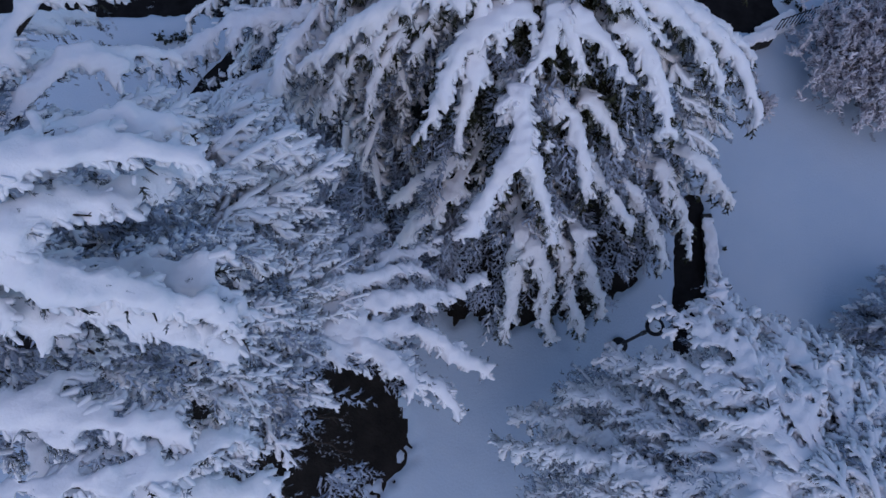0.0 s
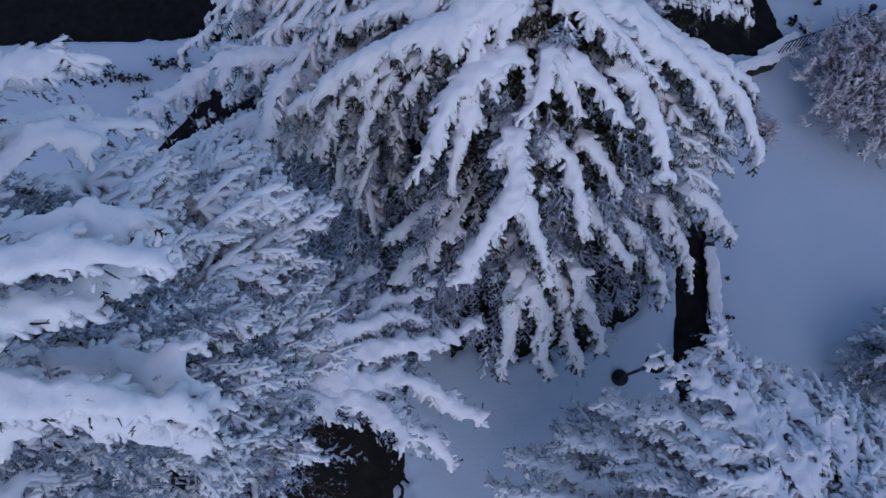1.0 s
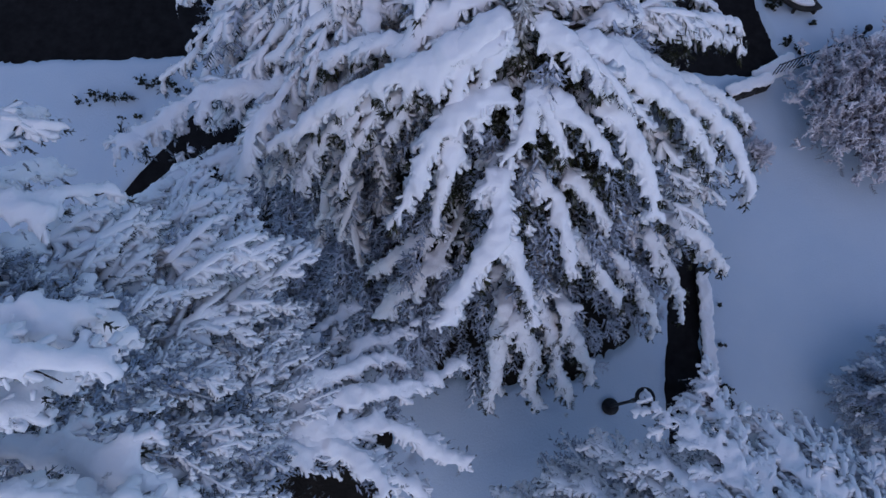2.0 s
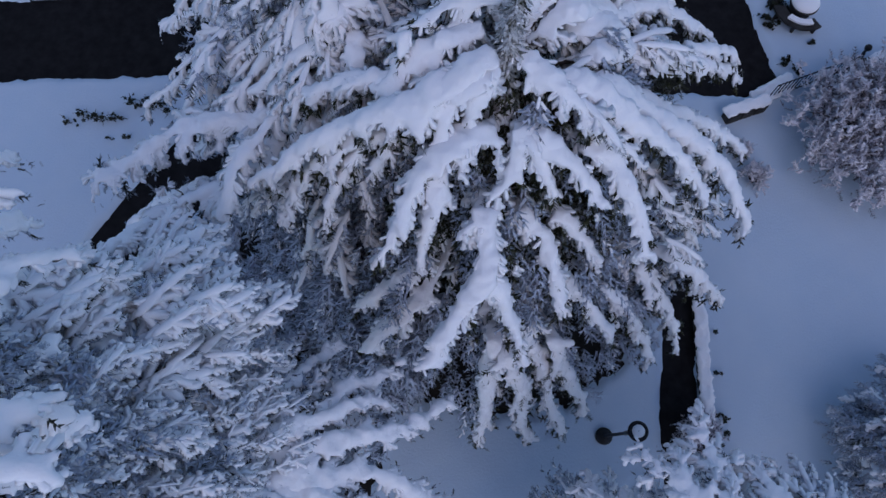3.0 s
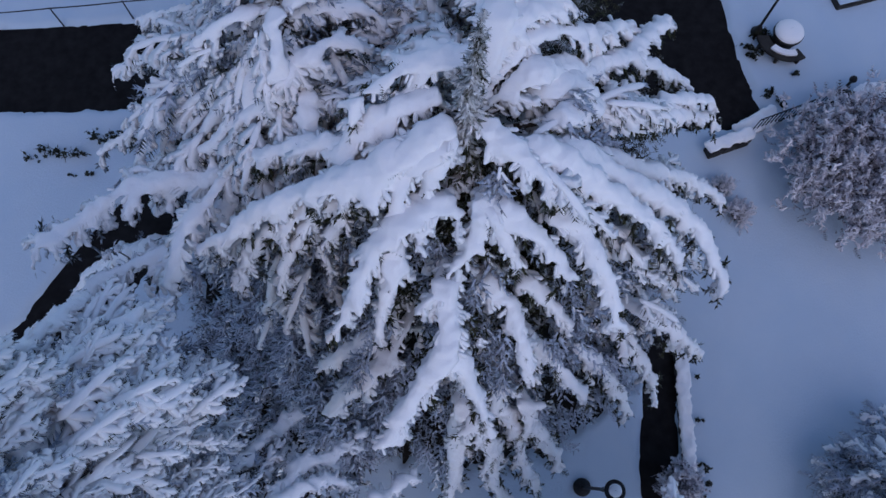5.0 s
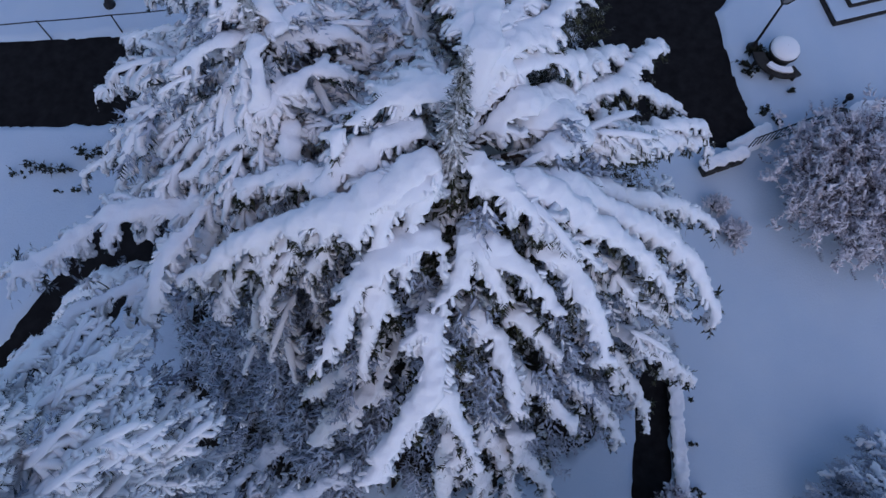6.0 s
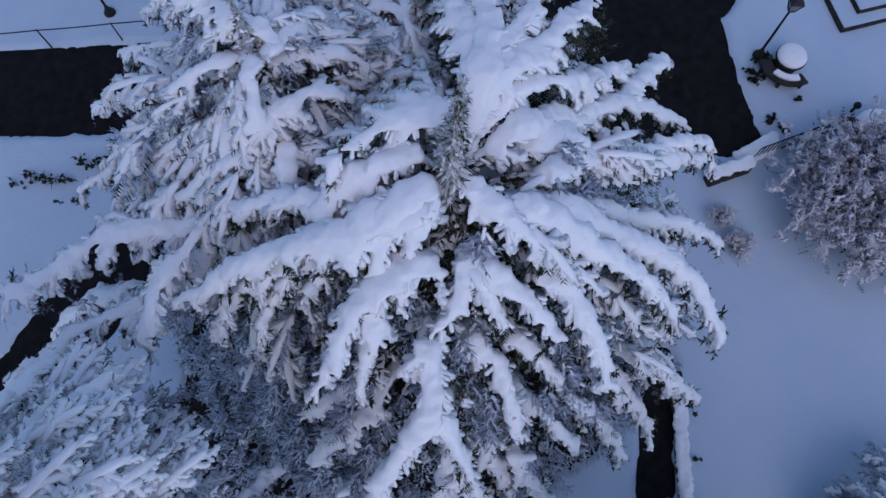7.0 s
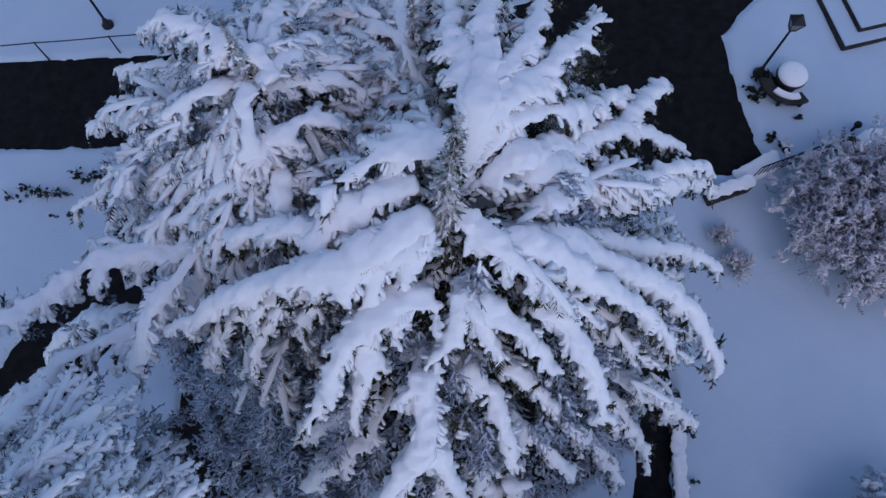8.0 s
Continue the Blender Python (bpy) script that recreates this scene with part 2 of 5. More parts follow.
def fronds(places, ways, lengths, rng, shape, roll=0.25):
    """Flat sprays at places that point along ways, lying level but for a small roll, as (verts, tris)."""
    p, d = np.asarray(places, float), np.array(ways, float)
    d /= np.linalg.norm(d, axis=1)[:, None] + 1e-9
    u = np.cross([0, 0, 1.0], d) + rng.normal(size=d.shape) * roll
    u -= (u * d).sum(1)[:, None] * d
    u /= np.linalg.norm(u, axis=1)[:, None] + 1e-9
    w = np.cross(d, u)
    l = np.asarray(lengths, float)[:, None, None]
    kinds = shape if isinstance(shape, list) else [shape]
    pieces = []
    for k, (s, faces) in enumerate(kinds):
        n = slice(k, None, len(kinds))
        v = p[n, None] + l[n] * (s[None, :, 0:1] * d[n, None] + s[None, :, 1:2] * u[n, None] + s[None, :, 2:3] * w[n, None])
        f = faces[None] + (np.arange(v.shape[0]) * len(s))[:, None, None]
        pieces.append((v.reshape(-1, 3), f.reshape(-1, 3)))
    return joined(pieces)


def curve_points(a, m, b, n):
    """A smooth line from a over m to b."""
    t = np.linspace(0, 1, n)[:, None]
    a, m, b = (np.asarray(q, float) for q in (a, m, b))
    c = 2 * m - 0.5 * (a + b)
    return (1 - t) ** 2 * a + 2 * t * (1 - t) * c + t ** 2 * b


# ---- trees ----
# how a kind grows: snow on the bough, gap between shoots, snow on a shoot, forks, share of bare shoots, droop, grain of the snow
CEDAR_STYLE = dict(thick=0.60, fork=0.32, gap=0.16, roll=0.17, bare=0.3, droop=0.6, voxel=0.066, fringe=13, cover=0.6, lobe=0.13, frond=0.34, fine=False, broad=1.15)
CYPRESS_STYLE = dict(thick=0.58, fork=0.26, gap=0.15, roll=0.11, bare=0.25, droop=0.35, voxel=0.055, fringe=10, cover=0.4, lobe=0.10, frond=0.23, fine=True, broad=1.15)
DAPPLED_STYLE = dict(thick=0.45, fork=0.26, gap=0.15, roll=0.11, bare=0.25, droop=0.25, voxel=0.06, fringe=9, cover=0.4, lobe=0.12, frond=0.32, fine=True, broad=1.15)
FINE_STYLE = dict(thick=0.5, fork=0.30, gap=0.16, roll=0.13, bare=0.25, droop=0.45, voxel=0.066, fringe=9, cover=0.5, lobe=0.13, frond=0.34, fine=False, broad=1.15)
PINE_STYLE = dict(thick=0.3, fork=0.25, gap=0.14, roll=0.05, bare=0.5, droop=0.1, voxel=0.06, fringe=5, cover=0.3, lobe=0.10, frond=0.30, fine=True, broad=1.2)


class Tree:
    """A conifer: its thing, trunk axis, needles, and a dice of its own."""

    def __init__(self, name, x, y, height, girth, needles, label, seed, style, density=3.2, category="tree", lean=(0.0, 0.0)):
        self.style, self.rime, self.gaps, self.shed = style, RIMED, [], False
        self.x, self.y, self.h, self.needles, self.density = x, y, height, needles, density
        self.rng = np.random.default_rng(seed)
        self.thing = empty(name, (x, y, 0), label, category)
        z = np.linspace(-0.1, height - 0.6, 14)
        w = self.rng.normal(size=(14, 2)) * 0.03
        pts = np.stack([x + w[:, 0] + lean[0] * z / height, y + w[:, 1] + lean[1] * z / height, z], 1)
        part("trunk", mesh("trunk", *tube(pts, girth * (1.08 - z / height) ** 0.9, 9), BARK, True), BARK, self.thing)


def limb(tree, start, middle, tip, r0, r1, width, snow=1.0):
    """A bough from the trunk over start and middle to the tip. It carries side branches up to width long, these carry
    twigs, all have hanging needles; snow of half thickness r0 at start and r1 at the tip lies on them."""
    rng, st = tree.rng, tree.style
    start, tip = np.array(start, float), np.array(tip, float)
    middle = np.array(middle, float) if middle is not None else (start + tip) / 2 + [0, 0, 0.10 * np.linalg.norm((tip - start)[:2])]
    out = np.linalg.norm(start[:2] - [tree.x, tree.y])
    shed = tree.shed and start[1] < tree.y + 0.2 and start[0] > tree.x - 1.5
    root = np.array([tree.x, tree.y, min(start[2] - (0.55 if shed else 0.15) * out, tree.h - (1.6 if shed else 0.9))])
    inner = curve_points(root, (root + start) / 2 + [0, 0, 0.05 * out], start, 6)
    span = np.linalg.norm(tip - start)
    n = max(8, int(span / 0.14))
    outer = curve_points(start, middle, tip, n)
    q = np.linspace(0, 1, n)
    sway = np.array([-(tip - start)[1], (tip - start)[0], 0]) / (span + 1e-9)
    outer += sway * (0.035 * span * np.sin(q * np.pi) * np.sin(q * rng.uniform(4, 9) + rng.uniform(0, 6)))[:, None]
    outer[1:-1] += rng.normal(size=(n - 2, 3)) * [0.03, 0.03, 0.012]
    line = np.concatenate([inner[:-1], outer])
    k0 = len(inner) - 1
    rad = st["thick"] * np.concatenate([r0 * np.linspace(0.03 if shed else 0.12, 0.4 if shed else 0.75, k0), r0 + (r1 - r0) * q ** 0.8])
    rad *= 1 + 0.16 * np.sin(np.linspace(0, span * rng.uniform(3, 5), len(rad)) + rng.uniform(0, 6))
    wood = [tube(line - [0, 0, 0.05], np.linspace(0.055, 0.012, len(line)) + 0.01 * r0)]
    heap, ps, ws, ls = [], [], [], []
    lp, lw, ll = [], [], []
    rp, rw, rl = [], [], []
    fp, fw, fl = [], [], []

    def lay(points, radii, flat=0.42):
        """A roll of snow along a line."""
        r = np.concatenate([[0.004], radii, [0.004]]) * snow
        ends = np.concatenate([points[:1] + (points[:1] - points[1:2]) * 0.3, points, points[-1:] + (points[-1:] - points[-2:-1]) * 0.3])
        v, f = tube(ends, r * rng.uniform(0.85, 1.15, len(r)), 7)
        mid = np.repeat(ends, 7, 0)
        v = mid + (v - mid) * [st["broad"], st["broad"], flat] + np.repeat(r, 7)[:, None] * [0, 0, 0.36]
        heap.append((v, f))
        run = np.linalg.norm(points[-1] - points[0])
        m = int(run * st["fringe"] * snow)
        if m:
            w = rng.uniform(0, len(points) - 1.01, m)
            lo = w.astype(int)
            d = points[lo + 1] - points[lo]
            d /= np.linalg.norm(d, axis=1)[:, None] + 1e-9
            side = np.stack([-d[:, 1], d[:, 0], 0 * d[:, 0]], 1) * rng.choice([-1, 1], m)[:, None]
            here = np.interp(w, np.arange(len(points)), radii)[:, None] * snow
            lp.extend(points[lo] + (points[lo + 1] - points[lo]) * (w - lo)[:, None] + side * here * rng.uniform(st["cover"], 1.05, (m, 1)) + np.array([0, 0, 0.25]) * here)
            lw.extend(side * rng.uniform(0.4, 1, (m, 1)) + d * rng.uniform(0.3, 1.0, (m, 1)) - np.array([0, 0, 1]) * rng.uniform(0.1, 0.7, (m, 1)))
            ll.extend(st["lobe"] * rng.uniform(0.7, 2.0, m))

    def dress(points, dens, hang, size):
        """Needle twigs along a line."""
        seg = np.linalg.norm(np.diff(points, axis=0), axis=1)
        d = np.concatenate([[0], np.cumsum(seg)])
        m = max(1, int(dens * d[-1] + rng.random()))
        w = rng.uniform(0, d[-1], m)
        p = np.stack([np.interp(w, d, points[:, i]) for i in range(3)], 1)
        ahead = points[-1] - points[0]
        ahead = ahead / (np.linalg.norm(ahead) + 1e-9)
        way = ahead[None] * rng.uniform(0.3, 1.1, (m, 1)) + rng.normal(size=(m, 3)) * [0.55, 0.55, 0.22] - np.array([0, 0, 1.0]) * rng.uniform(0.0, hang, (m, 1))
        ps.append(p - [0, 0, 0.03])
        ws.append(way)
        ls.append(size * rng.uniform(0.55, 1.3, m))

    def grow(points, length, turn, s, k, roll, bare, depth):
        """A side branch at share s of a line, and its own twigs."""
        m = len(points)
        lo = min(int(s * (m - 1)), m - 2)
        at = points[lo] + (points[lo + 1] - points[lo]) * (s * (m - 1) - lo)
        ahead = points[min(lo + 2, m - 1)] - points[max(lo - 1, 0)]
        ahead = ahead / (np.linalg.norm(ahead) + 1e-9)
        side = np.array([-ahead[1], ahead[0], 0]) * (1 if k % 2 else -1)
        end = at + length * (ahead * math.cos(turn) + side * math.sin(turn)) - np.array([0, 0, length * st["droop"] * rng.uniform(0.3, 1.3)])
        if not clear(tree, np.array([end]), 0.1)[0]:
            return
        shoot = curve_points(at, (at + end) / 2 + [0, 0, 0.13 * length] + rng.normal(size=3) * 0.05 * length, end, 6 if depth else 4)
        if depth and not st.get("lean"):
            wood.append(tube(shoot - [0, 0, 0.03], np.linspace(0.018, 0.006, len(shoot)), 3))
        if snow and not bare:
            if depth:
                lay(shoot, roll * np.linspace(1.0, 0.45, len(shoot)))
            elif not st.get("lean"):
                r = snow * roll * rng.uniform(0.7, 1.1)
                v, f = tube(shoot, r * np.array([0.9, 1.0, 0.8, 0.25]), 6)
                heap.append((v + [0, 0, 0.25 * r], f))
            if not st.get("lean") or rng.random() < 0.45:
                fp.append(shoot[len(shoot) // 2 if depth else 0] + [0, 0, 0.3 * roll])
                fw.append(end - at + np.array([0, 0, -0.12 * length]))
                fl.append(st["frond"] * rng.uniform(0.75, 1.25) * (1.25 if depth else 1.0))
        if rng.random() < 0.62:
            rp.append(shoot[len(shoot) // 2] - [0, 0, 0.11])
            rw.append((end - at) / length + rng.normal(size=3) * 0.35 - [0, 0, rng.uniform(0.2, 1.4)])
            rl.append(rng.uniform(0.26, 0.44) * (0.5 if st["fine"] else 1.0))
        far = shoot[-1:] + (shoot[-1:] - shoot[-2:-1]) * 0.7
        dress(np.concatenate([shoot, far]), tree.density * (0.4 if st.get("lean") else 1), 1.5, (0.5 if st["fine"] else 1.1) * (0.22 if depth else 0.17))
        if depth:
            twigs = max(2, int(length / st["gap"]))
            for i in range(twigs):
                grow(shoot, rng.uniform(0.2, 0.46) * (0.6 + 0.5 * length), rng.uniform(0.5, 1.1), (i + rng.uniform(0.2, 1)) / twigs, i, roll * rng.uniform(0.5, 0.75), rng.random() < st["bare"], 0)

    if snow:
        lay(line, rad)
    dress(line, tree.density, 1.5, 0.13 if st["fine"] else 0.27)
    boughs = max(3, int(span / st["fork"]))
    for i in range(boughs):
        s = (i + rng.uniform(0.0, 0.9)) / boughs
        here = np.interp(s, q, rad[k0:])
        grow(outer, width * (1.0 - 0.6 * s) * rng.uniform(0.6, 1.3), rng.uniform(0.45, 0.95), s, i, min(here * 0.75, st["roll"] * rng.uniform(0.8, 1.35)), rng.random() < 0.5 * st["bare"], 1)
    for i in range(int(span / 0.11)):
        grow(outer, rng.uniform(0.2, 0.5) * min(1, 0.5 + width), rng.uniform(0.5, 1.2), rng.random(), i, st["roll"] * rng.uniform(0.4, 0.7), rng.random() < st["bare"], 0)
    for i in range(int(out / 0.5)):
        grow(inner, width * rng.uniform(0.4, 0.8), rng.uniform(0.5, 1.0), rng.uniform(0.3, 1), i, st["roll"] * rng.uniform(0.7, 1.1), rng.random() < st["bare"], 1)
    branch = part("branch", mesh("branch", *joined(wood), BARK, True), BARK, tree.thing)
    part("needles", mesh("needles", *sprigs(np.concatenate(ps), np.concatenate(ws), np.concatenate(ls), rng, PLUME), tree.needles), tree.needles, branch)["kind"] = "stuff"
    if snow:
        core = part("snow", mesh("snow", *joined(heap), SNOW, True), SNOW, branch)
        settle(core, st["voxel"])
        core["kind"] = "stuff"
        if lp:
            v, f = joined([fronds(lp, lw, ll, rng, LOBE), fronds(fp, fw, fl, rng, FINE_FROND if st["fine"] else FROND)])
            part("snow_fringe", mesh("snow_fringe", v, f, SNOW, True), SNOW, branch)["kind"] = "stuff"
    v, f = sprigs(rp, rw, rl, rng, RIME_SPRIG)
    part("rime", mesh("rime", v, f, tree.needles), tree.needles, branch)["kind"] = "stuff"
    return branch


def clear(tree, points, room):
    """Which points keep clear of the gaps between a tree's boughs."""
    free = np.ones(len(points), bool)
    for a, b, wide in tree.gaps:
        a, b = np.array(a), np.array(b)
        t = np.clip((points - a) @ (b - a) / ((b - a) @ (b - a)), 0, 1)
        free &= np.linalg.norm(points - a - t[:, None] * (b - a), axis=1) > wide + room
    return free


def crown(tree, shape, count, arc=(0, 360), inside=(0.6, 0.98), size=0.3, dust=0.5, gaps=0.0, pad=0.0, mat=None):
    """The frosted branchlets behind the boughs: shape gives (height, radius) pairs from the top down.
    Each hangs outwards with twigs on both sides; a share of them, dust, carries a little snow."""
    rng = tree.rng
    hs, rs = np.array([h for h, _ in shape][::-1]), np.array([r for _, r in shape][::-1])
    z = rng.uniform(hs[0], hs[-1], count * 3)
    z = z[rng.random(count * 3) < np.interp(z, hs, rs) / rs.max()]
    a = np.radians(rng.uniform(arc[0], arc[1], len(z)))
    r = np.interp(z, hs, rs) * rng.uniform(inside[0], inside[1], len(z))
    p = np.stack([tree.x + r * np.cos(a), tree.y + r * np.sin(a), z], 1)
    hole = np.array([noise.noise(Vector((q[0] * 0.9, q[1] * 0.9, q[2] * 0.8))) for q in p])
    kept = (hole > gaps - 0.25) & clear(tree, p, 0.3)
    p, a = p[kept][:count], a[kept][:count]
    out = np.stack([np.cos(a), np.sin(a), -rng.uniform(0.15, 1.1, len(a))], 1) + rng.normal(size=(len(a), 3)) * 0.3
    out /= np.linalg.norm(out, axis=1)[:, None]
    side = np.stack([-out[:, 1], out[:, 0], 0 * out[:, 0]], 1)
    reach = rng.uniform(0.45, 0.9, len(a))[:, None]
    ps, ws, ls, lp, lw, ll = [], [], [], [], [], []
    dusted = rng.random(len(a)) < dust
    for k in range(7):
        at = p + out * reach * (0.12 + 0.14 * k) - np.array([0, 0, 0.02]) * k * k * reach
        s = 1 if k % 2 else -1
        w = out * 0.8 + side * s * rng.uniform(0.4, 0.9, (len(a), 1)) - np.array([0, 0, 1.0]) * rng.uniform(0.0, 0.5, (len(a), 1))
        ps.append(at)
        ws.append(w)
        ls.append(size * (1.15 - 0.09 * k) * rng.uniform(0.7, 1.25, len(a)))
        m = dusted & (rng.random(len(a)) < 0.75)
        lp.append(at[m] + [0, 0, 0.03])
        lw.append(w[m] + out[m] * 0.3)
        ll.append(size * rng.uniform(0.3, 0.6, m.sum()))
    mat = mat or tree.rime
    v, f = sprigs(np.concatenate(ps), np.concatenate(ws), np.concatenate(ls), rng, RIME_SPRIG)
    ob = part("crown", mesh("crown", v, f, mat), mat, tree.thing, "rime-coated twigs inside the crown")
    ob["kind"] = "stuff"
    if not dust:
        return
    pieces = [sprigs(np.concatenate(lp), np.concatenate(lw), np.concatenate(ll), rng, LOBE)]
    if pad:
        for k in range(3):
            m = dusted & (rng.random(len(a)) < 0.8)
            at = p[m] + out[m] * reach[m] * (0.2 + 0.25 * k) + [0, 0, 0.06] + side[m] * rng.normal(size=(m.sum(), 1)) * 0.08
            pieces.append(sprigs(at, out[m] + rng.normal(size=(m.sum(), 3)) * 0.35, pad * rng.uniform(0.6, 1.3, m.sum()), rng, LOBE))
    v, f = joined(pieces)
    part("snow_dust", mesh("snow_dust", v, f, SNOW, True), SNOW, tree.thing, "small lumps of snow inside the crown")["kind"] = "stuff"


def thatch(tree, shape, count, arc=(0, 360), length=1.0, inside=(0.8, 1.0), droop=0.4, cover=0.75, gaps=0.0, pad=1.0, fine=True, name="snowy_sprays"):
    """Fern-like sprays all over the crown, each an axis with fronds on both sides that droops outwards; a share of
    the fronds, cover, lies under snow, the others show rime. Needles hang out below. shape as for crown()."""
    rng = tree.rng
    hs, rs = np.array([h for h, _ in shape][::-1]), np.array([r for _, r in shape][::-1])
    z = rng.uniform(hs[0], hs[-1], count * 6)
    z = z[rng.random(len(z)) < np.interp(z, hs, rs) / rs.max()]
    a = np.radians(rng.uniform(arc[0], arc[1], len(z)))
    r = np.interp(z, hs, rs) * rng.uniform(inside[0], inside[1], len(z))
    at = np.stack([tree.x + r * np.cos(a), tree.y + r * np.sin(a), z], 1)
    hole = np.array([noise.noise(Vector((q[0] * 1.1, q[1] * 1.1, q[2] * 0.9 + 5))) for q in at])
    kept = (hole > gaps - 0.3) & clear(tree, at, 0.3)
    at, a, hole = at[kept][:count], a[kept][:count], hole[kept][:count]
    n = len(at)
    a = a + rng.normal(size=n) * 0.4
    size = length * rng.uniform(0.6, 1.25, n)[:, None]
    fall = droop * rng.uniform(0.5, 1.5, n)[:, None]
    ahead = np.stack([np.cos(a), np.sin(a), 0 * a], 1)
    side = np.stack([-np.sin(a), np.cos(a), 0 * a], 1)
    white = np.clip(cover + 0.9 * (hole - gaps) + rng.normal(size=n) * 0.15, 0.05, 1)
    up = np.array([0, 0, 1.0])

    def axis_point(t):
        return at + size * (ahead * t - up * fall * t * t)
    sp, sw, sl, gp, gw, gl, rp, rw, rl = [], [], [], [], [], [], [], [], []
    steps = 7
    for k in range(steps):
        t = (k + 0.4) / steps
        last = k == steps - 1
        here = axis_point(t) + rng.normal(size=(n, 3)) * 0.03
        turn = (0.0 if last else (1 if k % 2 else -1)) * rng.uniform(0.6, 1.15, (n, 1))
        way = ahead + side * turn - up * (1.3 * fall * t + rng.uniform(0.05, 0.35, (n, 1)))
        l = (size * (0.52 - 0.22 * t) * rng.uniform(0.75, 1.25, (n, 1)))[:, 0]
        snowy = rng.random(n) < white
        sp.append(here[snowy])
        sw.append(way[snowy])
        sl.append(l[snowy])
        gp.append(here - up * 0.07)
        gw.append(way - up * 0.15)
        gl.append(l * 1.08)
        rp.append(here[~snowy])
        rw.append(way[~snowy])
        rl.append(l[~snowy])
    pieces = [fronds(np.concatenate(sp), np.concatenate(sw), np.concatenate(sl), rng, FINE_FROND if fine else FROND)]
    if pad:
        m = rng.random(n) < white
        for t0, t1, wide in ((-0.05, 0.5, 0.62), (0.38, 0.95, 0.55)):
            p, e = axis_point(t0)[m], axis_point(t1)[m]
            pieces.append(fronds(p + up * 0.05, e - p, np.linalg.norm(e - p, axis=1) * 1.1, rng, (PAD[0] * [1, pad * wide * 1.6, pad], PAD[1]), 0.12))
    v, f = joined(pieces)
    part(name, mesh(name, v, f, SNOW, True), SNOW, tree.thing, "sprays of twigs under snow")["kind"] = "stuff"
    v, f = fronds(np.concatenate(gp), np.concatenate(gw), np.concatenate(gl), rng, PLUME, 0.4)
    part("needles", mesh("needles", v, f, tree.needles), tree.needles, tree.thing)["kind"] = "stuff"
    v, f = fronds(np.concatenate(rp), np.concatenate(rw), np.concatenate(rl), rng, RIME_SPRIG, 0.4)
    part("rime", mesh("rime", v, f, tree.rime), tree.rime, tree.thing, "rime-coated twigs without snow")["kind"] = "stuff"


def skirt(tree, low, high, count, reach, snow=0.5, droop=0.5, arc=(0, 360), r=0.2, width=0.9):
    """Boughs all round the trunk between two heights; reach(z) is how far they go."""
    kept = tree.style
    tree.style = dict(kept, voxel=0.09, fork=kept["fork"] * 1.5, gap=kept["gap"] * 1.3, lean=True, fringe=kept["fringe"] * 0.4)
    for i in range(count):
        a = radians(arc[0] + (arc[1] - arc[0]) * ((i * 0.618034) % 1.0)) + tree.rng.normal() * 0.06
        z = low + (high - low) * (i + 0.5) / count
        l = reach(z) * tree.rng.uniform(0.82, 1.08)
        d = np.array([math.cos(a), math.sin(a)])
        at = np.array([tree.x, tree.y])
        s = (*(at + d * l * 0.25), z + 0.1 * l)
        m = (*(at + d * l * 0.66), z + 0.02 * l)
        e = (*(at + d * l), z - droop * l * 0.45)
        if all(clear(tree, np.array([c]), 0.35)[0] for c in (s, m, e)):
            limb(tree, s, m, e, r * 1.2, r * 0.6, width, snow)
    tree.style = kept


def needle_hollow(tree, at, spread, count=110):
    """Bare dark needles where a bough has shed its snow."""
    g = tree.rng
    p = np.array(at) + g.normal(size=(count, 3)) * [spread, spread, 0.5 * spread]
    away = np.array([at[0] - tree.x, at[1] - tree.y, 0])
    way = away / np.linalg.norm(away) + g.normal(size=(count, 3)) * [0.7, 0.7, 0.3] - [0, 0, 0.3]
    part("needles", mesh("needles", *sprigs(p, way, g.uniform(0.18, 0.36, count), g), CEDAR), CEDAR, tree.thing)["kind"] = "stuff"


def leader(tree, base, tip, bend, size=0.36):
    """The upright top shoot with short frosted twigs."""
    rng = tree.rng
    line = curve_points(base, (np.array(base) + np.array(tip)) / 2 + np.array(bend), tip, 12)
    ob = part("leader", mesh("leader", *tube(line, np.linspace(0.05, 0.008, 12), 6), BARK, True), BARK, tree.thing)
    m = 460
    q = rng.uniform(0, 1, m) ** 0.8
    p = np.stack([np.interp(q, np.linspace(0, 1, 12), line[:, i]) for i in range(3)], 1)
    a = rng.uniform(0, 2 * np.pi, m)
    way = np.stack([np.cos(a), np.sin(a), rng.uniform(-1.7, -0.1, m)], 1)
    length = size * (1.15 - q) * rng.uniform(0.6, 1.2, m)
    part("needles", mesh("needles", *sprigs(p, way, length, rng, RIME_SPRIG), TOPMOST), TOPMOST, ob)["kind"] = "stuff"
    k = 46
    q = rng.uniform(0, 0.85, k)
    p = np.stack([np.interp(q, np.linspace(0, 1, 12), line[:, i]) for i in range(3)], 1)
    a = rng.uniform(0, 2 * np.pi, k)
    reach = 0.5 * size * (1.25 - q)
    c = p + np.stack([np.cos(a) * reach, np.sin(a) * reach, -0.4 * reach], 1)
    r = rng.uniform(0.03, 0.075, k) * (1.3 - q)
    snow_on("snow", c, np.stack([r * 1.3, r * 1.3, r], 1), ob, 0.03)


